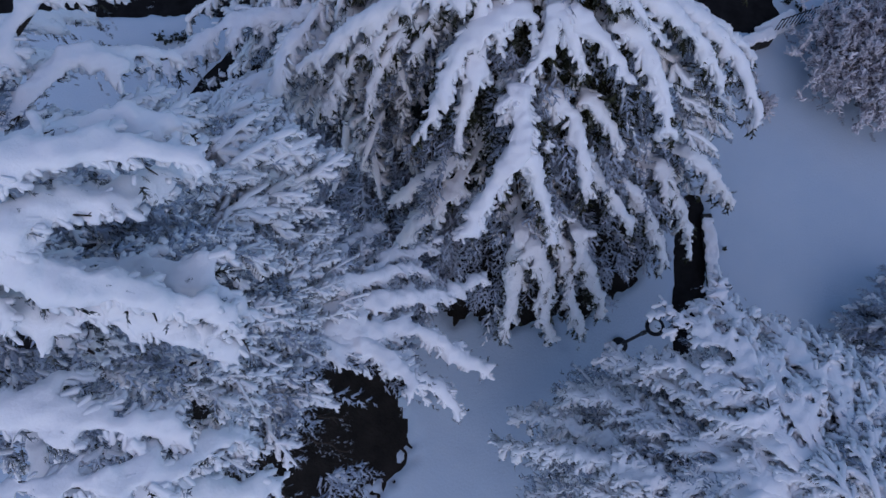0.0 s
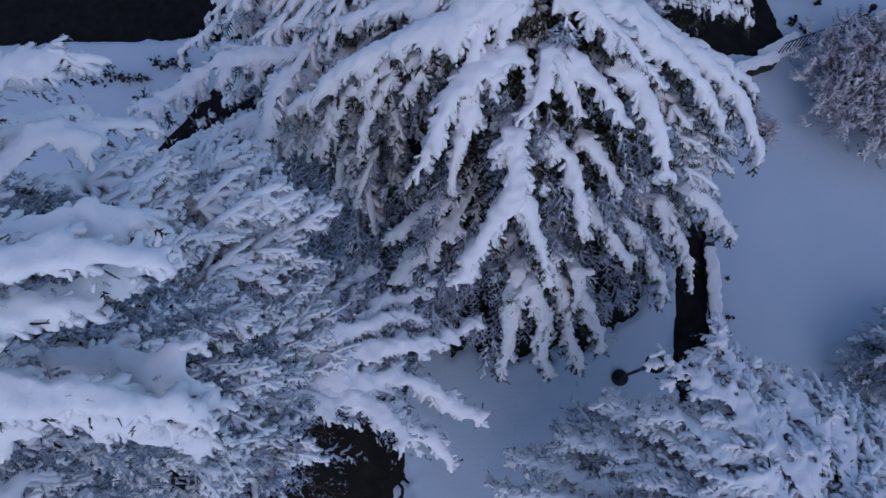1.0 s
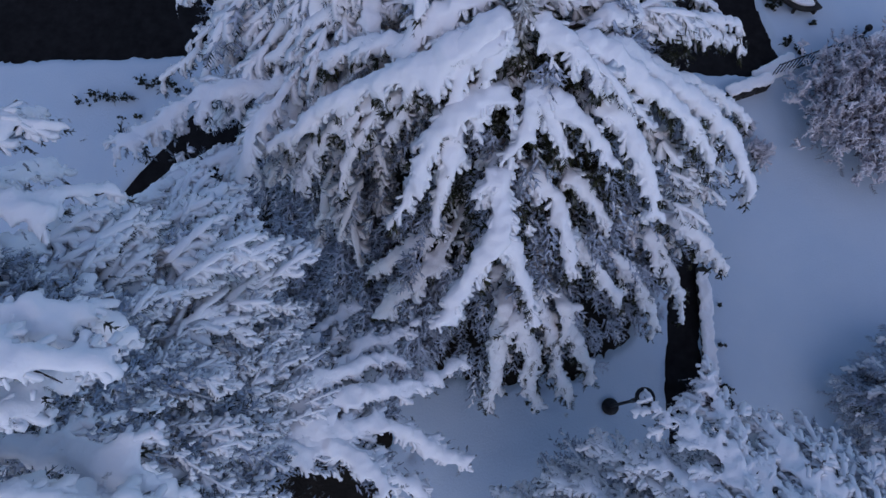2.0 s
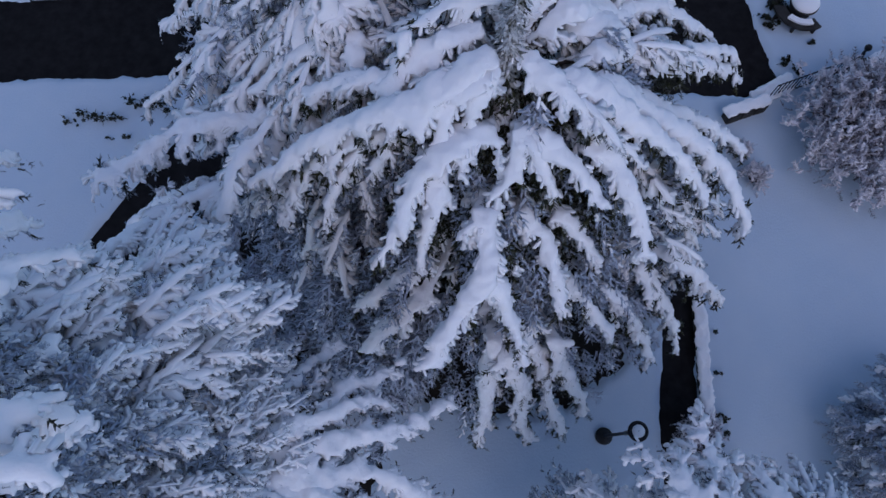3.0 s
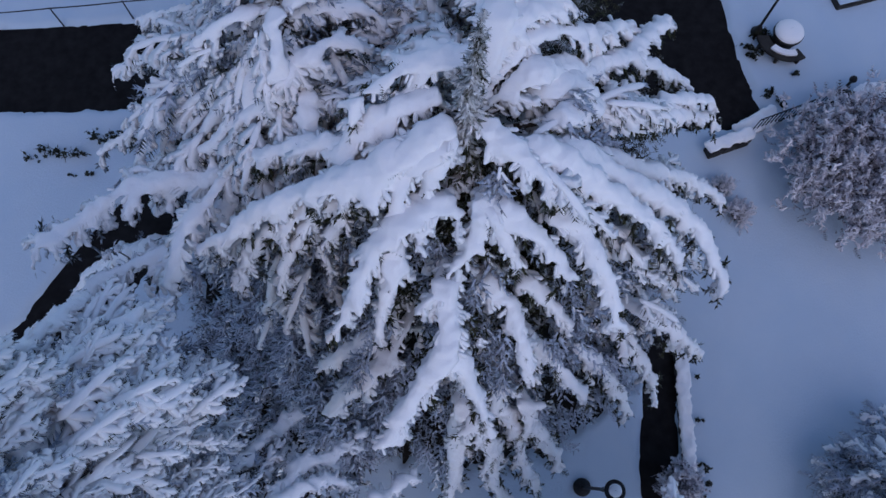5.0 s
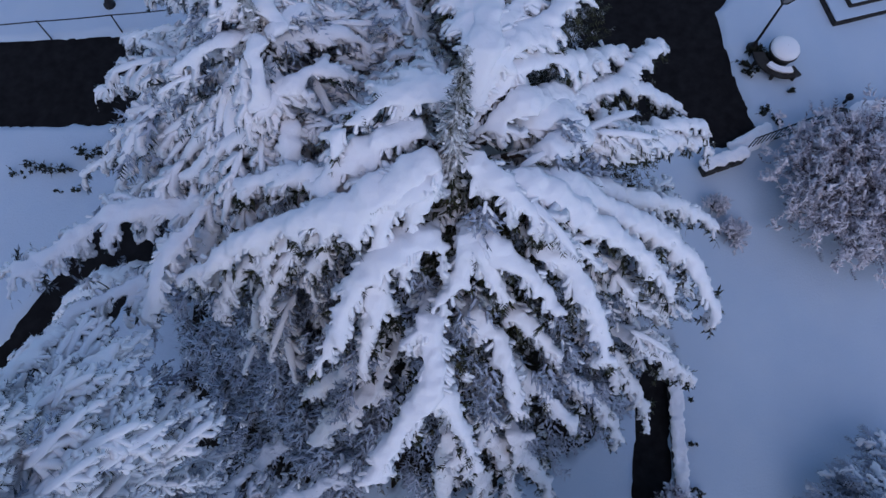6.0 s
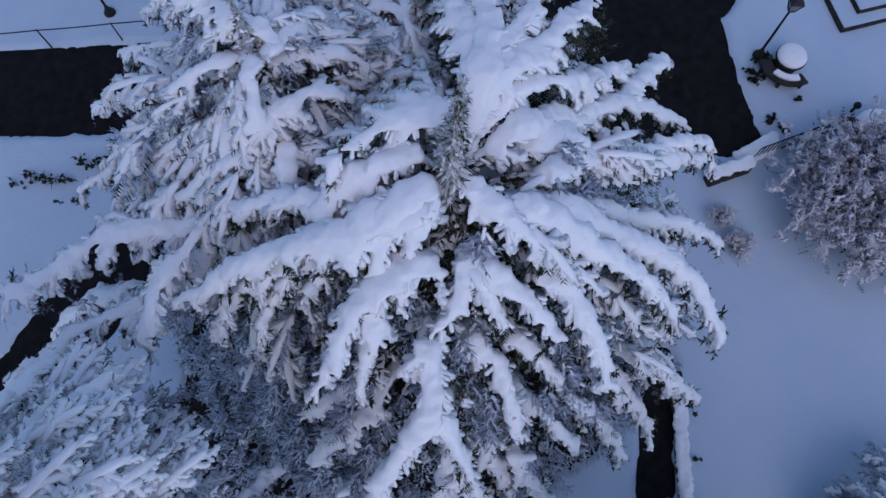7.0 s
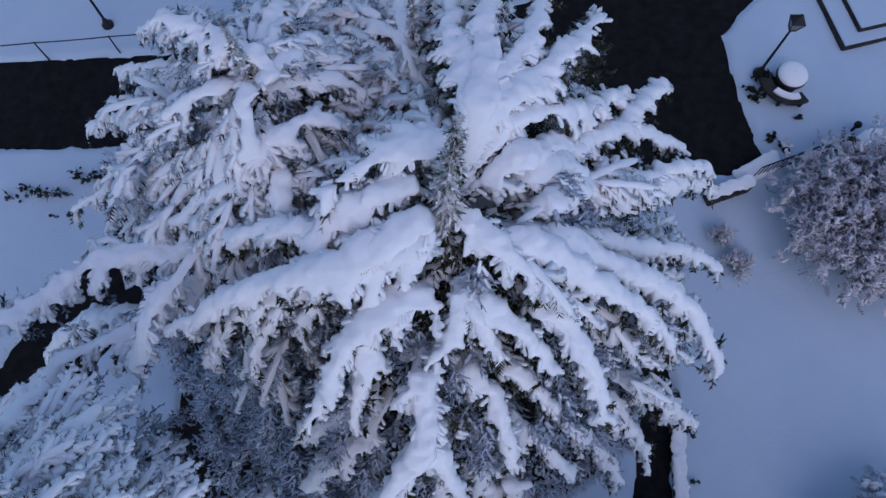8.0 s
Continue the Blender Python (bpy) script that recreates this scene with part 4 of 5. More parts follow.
limb(near, (-1.76, 3.72, 8.60), (-1.04, 4.53, 7.80), (-0.13, 5.23, 7.10), 0.24, 0.13, 0.4)
limb(near, (-1.95, 3.31, 8.60), (-0.57, 3.74, 7.90), (0.85, 4.46, 6.80), 0.3, 0.15, 0.5)
limb(near, (-2.12, 2.91, 8.60), (-0.65, 2.98, 8.00), (0.94, 2.45, 6.80), 0.36, 0.17, 0.8)
limb(near, (-2.26, 2.50, 8.80), (-1.32, 2.53, 8.40), (-0.51, 1.94, 8.20), 0.34, 0.17, 0.7)
limb(near, (-1.91, 2.71, 8.60), (-0.65, 2.37, 7.90), (0.29, 1.59, 7.20), 0.3, 0.16, 0.6)
limb(near, (-2.99, 2.16, 9.60), None, (-2.59, 1.20, 8.60), 0.3, 0.16, 0.7)
limb(near, (-4.40, 0.60, 14.80), (-3.41, 0.74, 14.70), (-2.57, 0.58, 14.20), 0.3, 0.16, 0.6)
limb(near, (-4.28, 0.05, 14.80), (-2.93, 0.26, 14.40), (-2.12, 0.64, 13.60), 0.2, 0.1, 0.6)
limb(near, (-4.23, 1.50, 15.30), (-3.09, 1.68, 14.90), (-2.12, 1.63, 14.20), 0.3, 0.18, 0.6)
limb(near, (-4.16, 1.86, 15.70), None, (-3.65, 1.95, 15.40), 0.3, 0.18, 0.5)
limb(near, (-4.19, -0.12, 13.40), (-3.13, 0.06, 13.00), (-2.08, 0.12, 12.20), 0.3, 0.18, 0.6)
limb(near, (-3.78, 2.00, 16.20), (-3.13, 2.51, 15.80), (-2.60, 3.36, 14.60), 0.3, 0.16, 0.5)
limb(near, (-5.76, 3.83, 13.60), (-5.26, 4.72, 12.80), (-4.82, 5.97, 11.60), 0.3, 0.16, 0.6)
limb(near, (-5.47, 4.95, 14.00), None, (-4.94, 6.13, 12.60), 0.3, 0.16, 0.6)
limb(near, (-6.31, 6.24, 13.00), None, (-5.88, 7.58, 11.60), 0.3, 0.16, 0.6)
limb(near, (-4.31, 3.45, 12.20), (-3.70, 4.15, 10.80), (-2.80, 4.61, 9.00), 0.26, 0.14, 0.7)
limb(near, (-3.87, 1.96, 11.60), (-3.18, 2.38, 10.40), (-2.28, 2.69, 8.90), 0.26, 0.14, 0.7)
limb(near, (-3.77, 1.41, 11.00), (-3.05, 1.69, 9.60), (-1.95, 1.60, 8.00), 0.24, 0.14, 0.7)
crown(near, ((15.0, 1.6), (11.0, 2.6), (8.5, 4.2), (7.0, 5.2)), 700, (-80, 100), dust=0.12, size=0.3, gaps=0.12)
skirt(near, 2.0, 9.0, 20, lambda z: 5.9 - 0.26 * z, 0.6, 0.7, (-70, 110))
skirt(near, 8.0, 15.0, 16, lambda z: 5.2 - 0.2 * z, 0.7, 0.5, (-80, 100), 0.24)
thatch(near, ((11.6, 2.5), (9.0, 3.6), (7.2, 4.4)), 540, (-75, 100), 0.62, (0.6, 1.02), 0.4, 0.86, 0.06, 0.3)
thatch(near, ((12.6, 2.6), (11.2, 3.9), (9.6, 4.7)), 170, (35, 73), 0.76, (0.5, 1.0), 0.35, 0.99, -0.1, 0.6)
thatch(near, ((15.0, 1.5), (11.5, 2.5)), 260, (-75, 100), 0.42, (0.5, 1.0), 0.4, 0.38, 0.1, 0.0)
near.gaps = []
for a, b in (((-4.3, 2.0, 5.0), (-2.3, 1.75, 4.3)), ((-4.1, 1.4, 4.4), (-2.2, 1.05, 3.6)), ((-4.4, 2.6, 3.6), (-2.7, 2.5, 2.8))):
    limb(near, a, None, b, 0.1, 0.05, 0.6, 0.0)
skirt(near, 14.6, 16.4, 7, lambda z: 17.6 - z, 1.0, 0.5, (90, 290), 0.2, 0.5)
skirt(near, 3.0, 14.0, 12, lambda z: 5.6 - 0.27 * z, 1.0, 0.6, (105, 285), 0.24)

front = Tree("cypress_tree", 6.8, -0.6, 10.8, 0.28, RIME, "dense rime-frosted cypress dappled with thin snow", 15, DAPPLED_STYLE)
front.gaps = [((5.4, 4.4, 1.0), (3.9, 3.9, 9.0), 0.5)]
limb(front, (6.19, 1.22, 9.20), (5.68, 2.53, 8.60), (5.30, 3.92, 8.00), 0.3, 0.14, 1.1)
limb(front, (6.01, 1.22, 9.20), (5.01, 2.72, 8.60), (4.22, 3.60, 8.10), 0.3, 0.14, 1.1)
limb(front, (6.87, 1.40, 9.00), (6.61, 2.44, 8.50), (6.34, 3.37, 7.90), 0.28, 0.14, 1.0)
limb(front, (7.03, 1.22, 9.00), None, (7.07, 2.75, 8.10), 0.28, 0.14, 1.0)
limb(front, (7.12, 0.70, 9.00), None, (7.88, 1.68, 8.20), 0.28, 0.14, 1.0)
limb(front, (5.77, 0.88, 9.20), (4.92, 1.95, 8.60), (4.10, 2.63, 7.40), 0.28, 0.14, 1.1)
limb(front, (5.66, 0.71, 9.20), (4.67, 1.88, 7.80), (3.58, 2.89, 6.30), 0.28, 0.12, 1.1)
limb(front, (5.42, 0.36, 9.00), (4.06, 1.49, 7.20), (2.76, 2.21, 5.20), 0.28, 0.12, 1.2)
limb(front, (5.39, 0.19, 9.00), (3.67, 1.18, 6.40), (1.77, 1.82, 4.20), 0.28, 0.12, 1.2)
limb(front, (5.37, 0.03, 9.00), None, (1.32, 1.14, 4.00), 0.28, 0.12, 1.2)
crown(front, ((9.6, 0.8), (8.2, 2.8), (7.0, 3.4), (5.0, 4.2), (1.5, 4.6)), 280, (125, 185), inside=(0.75, 1.0), dust=0.6, size=0.24, gaps=0.1)
crown(front, ((10.0, 0.6), (8.6, 2.8), (7.6, 3.4), (5.0, 3.5)), 260, (25, 125), inside=(0.7, 1.0), dust=0.6, size=0.24, gaps=0.06)
skirt(front, 1.6, 8.8, 9, lambda z: 4.5 - 0.25 * z, 0.8, 0.7, (125, 190))
skirt(front, 3.0, 8.8, 8, lambda z: 3.8 - 0.15 * z, 0.9, 0.7, (30, 120))
thatch(front, ((9.8, 0.5), (8.5, 2.6), (7.5, 3.3), (5.5, 3.5)), 380, (20, 130), 0.75, (0.5, 1.0), 0.3, 0.98, 0.02, 0.5)
thatch(front, ((8.6, 2.2), (7.0, 3.2), (4.5, 4.0), (2.5, 4.4)), 230, (125, 190), 0.75, (0.7, 1.0), 0.4, 0.8, 0.02, 0.3)
skirt(front, 2.0, 10.0, 11, lambda z: 5.0 - 0.38 * z, 1.0, 0.6, (200, 380), 0.24)

small = Tree("pine_tree", 14.3, 3.2, 4.6, 0.12, PINE, "small frosted pine with bare snowless needles", 16, PINE_STYLE)
skirt(small, 0.7, 3.8, 24, lambda z: 3.4 - 0.6 * z, 0.0, 0.05, (70, 250), 0.1)
thatch(small, ((4.2, 0.3), (3.0, 1.3), (1.6, 2.1), (0.5, 2.4)), 150, (60, 260), 1.0, (0.7, 1.0), 0.05, 0.10, 0.0, 0.0, name="snow_specks")

# ---- hoar-frosted shrubs ----


def frosted_shrub(at, rx, ry, height, stems, twigs, clumps, seed, label, mat, name="frosted_shrub", category="shrub"):
    """Stems that spread from the ground into a dome of fine twigs with tufts of rime on it."""
    g = np.random.default_rng(seed)
    thing = empty(name, (*at, 0), label, category)
    at = np.array((*at, 0.0))
    ends = []
    for i in range(stems):
        a, k = i * 2.39996, math.sqrt((i + 0.5) / stems)
        foot = at + [0.12 * rx * math.cos(a), 0.12 * ry * math.sin(a), -0.05]
        end = at + [k * rx * math.cos(a) * 0.92, k * ry * math.sin(a) * 0.92, height * math.sqrt(max(0.05, 1 - 0.85 * k * k)) * g.uniform(0.82, 1.0)]
        line = curve_points(foot, (foot + end) / 2 + [0, 0, 0.18 * height], end, 7)
        part("stem", mesh("stem", *tube(line, np.linspace(0.035, 0.008, 7), 5), BARK, True), BARK, thing)
        ends.append(line)
    ends = np.array(ends)
    m = g.integers(0, stems, twigs)
    q = g.uniform(0.25, 1.0, twigs) * 5.99
    lo = q.astype(int)
    p = ends[m, lo] + (ends[m, lo + 1] - ends[m, lo]) * (q - lo)[:, None] + g.normal(size=(twigs, 3)) * [0.12 * rx, 0.12 * ry, 0.10 * height]
    p[:, 2] = np.clip(p[:, 2], 0.03, None)
    away = (p - at) / [rx, ry, height] + [0, 0, 0.35] + g.normal(size=(twigs, 3)) * 0.5
    ob = part("brushwood", mesh("brushwood", *sprigs(p, away, g.uniform(0.25, 0.5, twigs) * min(1, height), g), mat), mat, thing)
    ob["kind"] = "stuff"
    m = g.integers(0, stems, clumps)
    p = ends[m, -1] * 1.0 + g.normal(size=(clumps, 3)) * [0.16 * rx, 0.16 * ry, 0.05 * height]
    tuft = p + [0, 0, 0.02]
    p = np.repeat(p, 4, 0) + g.normal(size=(clumps * 4, 3)) * 0.07
    p[:, 2] = np.clip(p[:, 2], 0.05, None)
    way = (p - at) / [rx, ry, height] * 0.5 + g.normal(size=p.shape) * 0.7 + [0, 0, 0.5]
    v, f = sprigs(p, way, g.uniform(0.24, 0.44, len(p)) * min(1.0, 0.4 + height / 2), g, RIME_SPRIG)
    tuft = np.repeat(tuft, 3, 0) + g.normal(size=(clumps * 3, 3)) * 0.07
    tuft[:, 2] = np.clip(tuft[:, 2], 0.05, None)
    v, f = joined([(v, f), fronds(tuft, (tuft - at) / [rx, ry, height] * 0.5 + g.normal(size=tuft.shape) * 0.8, g.uniform(0.16, 0.34, len(tuft)) * min(1.0, 0.4 + height / 2), g, FROND, 0.6)])
    ob = part("rime", mesh("rime", v, f, HOAR_WHITE), HOAR_WHITE, thing, "white tufts of hoar frost")
    ob["kind"] = "stuff"
    return thing


frosted_shrub((15.2, 13.75), 3.2, 2.65, 2.05, 70, 4200, 620, 31, "wide leafless shrub coated in lilac-grey hoar frost", HOAR)
frosted_shrub((10.75, 12.55), 0.42, 0.4, 0.45, 12, 220, 30, 32, "small frosted shrub standing alone in the snow", HOAR)
frosted_shrub((10.35, 13.45), 0.4, 0.3, 0.5, 12, 220, 16, 33, "small dark evergreen shrub with a little frost", PINE)
frosted_shrub((7.95, 4.45), 0.55, 0.6, 0.9, 14, 300, 40, 34, "frosted bare shrub growing at the path's edge", HOAR)

# ---- stone edging along the east path ----
edging = empty("stone_edging", (8.5, 5.5, 0), "row of uneven stones under snow edging a path", "edging")
g = np.random.default_rng(40)
for i in range(15):
    y = 2.6 + i * 0.42
    x = 8.35 + 0.028 * (y - 2.6) + g.uniform(-0.03, 0.03)
    bm = bmesh.new()
    bmesh.ops.create_cube(bm, size=1.0)
    for v in bm.verts:
        v.co = Vector((v.co.x * g.uniform(0.30, 0.38), v.co.y * g.uniform(0.33, 0.40), v.co.z * 0.2 + g.uniform(-0.02, 0.02)))
        v.co += Vector((x, y, 0.0))
    bmesh.ops.bevel(bm, geom=bm.edges[:], offset=0.03, segments=1, affect="EDGES")
    stone = part("stone", bm, STONE, edging)
# ---- box-like helpers ----


def box(x0, x1, y0, y1, z0, z1, bevel=0.02):
    bm = bmesh.new()
    bmesh.ops.create_cube(bm, size=1.0)
    for v in bm.verts:
        v.co = Vector(((x0 + x1) / 2 + v.co.x * (x1 - x0), (y0 + y1) / 2 + v.co.y * (y1 - y0), (z0 + z1) / 2 + v.co.z * (z1 - z0)))
    bmesh.ops.bevel(bm, geom=bm.edges[:], offset=bevel, segments=2, affect="EDGES")
    return bm


def slab(points, z0, z1, bevel=0.03):
    """A slab over a plan outline."""
    bm = bmesh.new()
    low = [bm.verts.new((x, y, z0)) for x, y in points]
    high = [bm.verts.new((x, y, z1)) for x, y in points]
    bm.faces.new(low)
    bm.faces.new(high)
    for i in range(len(points)):
        k = (i + 1) % len(points)
        bm.faces.new((low[i], low[k], high[k], high[i]))
    bmesh.ops.recalc_face_normals(bm, faces=bm.faces)
    bmesh.ops.bevel(bm, geom=bm.edges[:], offset=bevel, segments=2, affect="EDGES")
    return bm


def along(a, b, half):
    """The plan outline of a straight wall from a to b."""
    a, b = Vector(a), Vector(b)
    n = (b - a).normalized().orthogonal() * half
    return [tuple(a + n), tuple(b + n), tuple(b - n), tuple(a - n)]


def snow_ridge(name, a, b, half, z, parent, seed, high=0.16):
    """Snow lying along the top of a wall."""
    g = np.random.default_rng(seed)
    a, b = np.array(a), np.array(b)
    n = int(np.linalg.norm(b - a) / (half * 0.5)) + 2
    d = (b - a) / np.linalg.norm(b - a)
    c, s = [], []
    for q in np.linspace(0, 1, n):
        for w in (-0.5, 0.0, 0.5):
            p = a + q * (b - a) + np.array([-d[1], d[0]]) * half * w
            c.append((*(p + g.normal(size=2) * 0.02), z + 0.03))
            s.append((half * g.uniform(0.62, 0.75), half * g.uniform(0.62, 0.75), high * g.uniform(0.85, 1.1)))
    return snow_on(name, c, s, parent, 0.06)


# ---- dark leaves that stick out of the snow ----


def broad_leaves():
    """Five pointed leaves round one stalk, as (verts, tris)."""
    v, f = [], []
    for k in range(5):
        a, n = k * 1.2566, len(v)
        d, w = np.array((math.cos(a), math.sin(a), 0.25)), np.array((-math.sin(a), math.cos(a), 0)) * 0.34
        v += [(0, 0, 0), d * 0.5 + w, d * 0.5 - w, d + np.array((0, 0, -0.15))]
        f += [(n, n + 2, n + 1), (n + 1, n + 2, n + 3)]
    return np.array(v, float), np.array(f)


LEAFY = broad_leaves()


def leaf_clump(name, spots, label, category, seed, spread=0.11, leaves=8):
    """Low evergreen leaves round some spots, half buried."""
    g = np.random.default_rng(seed)
    thing = empty(name, (*spots[0], 0), label, category)
    for x, y in spots:
        p = np.stack([x + g.normal(size=leaves) * spread * 1.5, y + g.normal(size=leaves) * spread * 0.7, g.uniform(0.08, 0.2, leaves)], 1)
        way = g.normal(size=(leaves, 3)) * [1, 1, 0.3] + [0, 0, 0.35]
        part("leaf_tuft", mesh("leaf_tuft", *sprigs(p, way, g.uniform(0.05, 0.11, leaves), g, LEAFY), LEAF), LEAF, thing)["kind"] = "stuff"
        sprout = [curve_points((x, y, -0.05), (x + i, y + j, 0.1), (x + 2 * i, y + 2 * j, 0.2), 4) for i, j in g.normal(size=(4, 2)) * spread * 0.6]
        part("stem", mesh("stem", *joined([tube(s, np.linspace(0.012, 0.005, 4), 4) for s in sprout]), BARK, True), BARK, thing)
    return thing


leaf_clump("low_hedge", ((-11.94, 14.53), (-11.56, 14.86), (-11.19, 14.83), (-10.88, 14.64), (-10.6, 14.72), (-11.35, 14.7)), "low evergreen hedge buried in snow, few leaves showing", "hedge", 51)
leaf_clump("low_hedge", ((-10.02, 15.34), (-9.8, 15.14), (-9.47, 15.3), (-9.12, 15.39), (-9.0, 15.19), (-8.69, 14.96), (-9.3, 15.3)), "low evergreen hedge buried in snow beside a path", "hedge", 52, 0.12, 11)
leaf_clump("low_hedge", ((-10.43, 14.6), (-10.2, 14.65), (-10.47, 13.91), (-9.9, 13.95)), "scattered hedge leaves poking out of the snow", "hedge", 53, 0.05, 6)
leaf_clump("ground_ivy", ((12.42, 17.01), (12.56, 16.97), (12.39, 16.83), (12.75, 16.67), (12.79, 16.5)), "dark ivy leaves in the snow at the road's edge", "plant", 54, 0.05, 7)
leaf_clump("ground_ivy", ((11.9, 18.8), (12.05, 18.73), (11.97, 18.47), (12.18, 18.34), (12.3, 18.5)), "dark ivy leaves in the snow beside a bench", "plant", 55, 0.07, 12)
snow_ridge("snow", (8.36, 2.5), (8.52, 8.4), 0.2, 0.09, edging, 64, 0.07)
leaf_clump("ground_ivy", tuple((8.66 + 0.02 * i + 0.03 * (i % 3), 3.7 + 0.31 * i + 0.11 * (i % 4)) for i in (0, 1, 3, 4, 7, 8, 11)), "broken line of dark leaves along the stone edging", "plant", 59, 0.04, 2)
leaf_clump("ground_ivy", ((8.85, 4.4), (8.9, 4.9), (8.8, 3.7)), "dark leaves in snow beside the stone edging", "plant", 56, 0.05, 4)
leaf_clump("ground_ivy", ((13.38, 17.72), (13.46, 17.7)), "few dark leaves poking out of open snow", "plant", 57, 0.05, 6)

# ---- low wall, railing and gate pillar on the east side ----
low_wall = empty("garden_wall", (10.8, 15.0, 0), "low dark stone garden wall with a thick snow cap", "wall")
stones = np.linspace(0, 1, 4)
wa, wb = np.array((10.06, 14.70)), np.array((11.45, 15.22))
for i in range(3):
    part("stone", slab(along(wa + (wb - wa) * (stones[i] + 0.004), wa + (wb - wa) * (stones[i + 1] - 0.004), 0.19), -0.25, 0.42), STONE, low_wall)
snow_ridge("snow", wa + (0, 0.05), wb + (0, 0.05), 0.21, 0.44, low_wall, 61, 0.09)
kerb = empty("road_kerb", (11.9, 15.8, 0), "stone kerb under snow at the end of the road", "kerb")
part("stone", slab(along((11.3, 15.55), (12.35, 16.15), 0.16), -0.25, 0.12), STONE, kerb)
snow_ridge("snow", (11.25, 15.5), (12.45, 16.1), 0.3, 0.12, kerb, 62, 0.1)

railing = empty("iron_railing", (13.1, 16.05, 0), "black iron railing with upright bars above a wall", "railing")
ra, rb = Vector((11.65, 15.5, 0)), Vector((14.7, 16.7, 0))
for h in (0.12, 0.86):
    part("rail", mesh("rail", *tube([ra + Vector((0, 0, h)), ra.lerp(rb, 0.5) + Vector((0, 0, h)), rb + Vector((0, 0, h))], 0.022, 6), IRON), IRON, railing)
bar = mesh("bar", *tube([(0, 0, 0.02), (0, 0, 0.5), (0, 0, 0.93)], [0.02, 0.02, 0.016], 5), IRON)
for i in range(21):
    ob = part("bar", bar, IRON, railing)
    ob.location += ra.lerp(rb, i / 20)

pillar = empty("gate_pillar", (14.62, 16.47, 0), "dark square gate pillar with a pointed cap", "pillar")
part("shaft", box(14.42, 14.82, 16.28, 16.66, -0.1, 0.7), STONE, pillar)
bm = bmesh.new()
bmesh.ops.create_cone(bm, cap_ends=True, segments=4, radius1=0.33, radius2=0.03, depth=0.2, matrix=Matrix.Translation((14.62, 16.47, 0.8)) @ Matrix.Rotation(math.pi / 4, 4, "Z"))
part("cap", bm, STONE, pillar, "dark pointed cap")
side_wall = empty("side_wall", (17, 16.7, 0), "broad low wall under a smooth slab of snow", "wall")
part("body", slab([(14.86, 16.62), (15.35, 16.98), (21, 17.05), (21, 15.6), (15.1, 15.7)], -0.1, 0.5), STONE, side_wall)
part("snow", slab([(14.84, 16.68), (15.33, 17.04), (21.05, 17.1), (21.05, 15.55), (15.05, 15.65)], 0.5, 0.72, 0.09), SNOW, side_wall)
finial = empty("post_finial", (15.2, 17.3, 0), "dark round ball on a short iron post", "post")
part("post", mesh("post", *tube([(15.2, 17.3, -0.1), (15.2, 17.3, 0.2), (15.2, 17.3, 0.32)], 0.05, 8), IRON, True), IRON, finial)
part("ball", mesh("ball", *blobs([(15.2, 17.3, 0.40)], [(0.13, 0.13, 0.13)]), IRON, True), IRON, finial)

# ---- stepped plinth ----
plinth = empty("stepped_plinth", (17.5, 23, 0), "square stepped plinth covered with snow, dark risers showing", "plinth")
ux, vy = Vector((0.966, 0.26)), Vector((-0.25, 0.968))
for k, (cx, cy, h0, h1) in enumerate(((15.41, 20.39, -0.1, 0.13), (15.98, 21.0, 0.13, 0.30))):
    c = Vector((cx, cy))
    size = 6.0 - 1.3 * k
    part("step", slab([tuple(c), tuple(c + ux * size), tuple(c + ux * size + vy * size), tuple(c + vy * size)], h0, h1), STONE, plinth)
    i0 = c + (ux + vy) * 0.06
    s2 = size - 0.12
    ob = part("snow", slab([tuple(i0), tuple(i0 + ux * s2), tuple(i0 + ux * s2 + vy * s2), tuple(i0 + vy * s2)], h1, h1 + 0.05, 0.02), SHADED_SNOW, plinth)

# ---- round planter with curved bench ----
planter = empty("round_planter", (13.24, 19.03, 0), "round dark stone planter heaped with smooth snow", "planter")
ang = np.linspace(0, 2 * np.pi, 33)[:-1]


def drum(cx, cy, profile):
    """A turned body from (radius, height) pairs."""
    k = len(profile)
    v = np.concatenate([np.stack([cx + r * np.cos(ang), cy + r * np.sin(ang), np.full(32, z)], 1) for r, z in profile])
    i, j = np.meshgrid(np.arange(k - 1), np.arange(32), indexing="ij")
    n = (j + 1) % 32
    return v, np.stack([i * 32 + j, i * 32 + n, (i + 1) * 32 + n, (i + 1) * 32 + j], -1).reshape(-1, 4)


part("bowl", mesh("bowl", *drum(13.24, 19.03, ((0.36, -0.1), (0.38, 0.1), (0.46, 0.48), (0.51, 0.5), (0.51, 0.58), (0.42, 0.58), (0.02, 0.5))), STONE, True), STONE, planter)
part("snow", mesh("snow", *drum(13.24, 19.03, ((0.47, 0.56), (0.49, 0.63), (0.45, 0.70), (0.33, 0.76), (0.15, 0.79), (0.01, 0.8))), SNOW, True), SNOW, planter)
bench = empty("curved_bench", (13.0, 18.4, 0), "curved dark stone bench with snow on its seat", "bench")


def arc_slab(cx, cy, r0, r1, a0, a1, z0, z1, n=14):
    a = np.radians(np.linspace(a0, a1, n))
    pts = [(cx + r1 * math.cos(t), cy + r1 * math.sin(t)) for t in a] + [(cx + r0 * math.cos(t), cy + r0 * math.sin(t)) for t in a[::-1]]
    return slab(pts, z0, z1, 0.015)


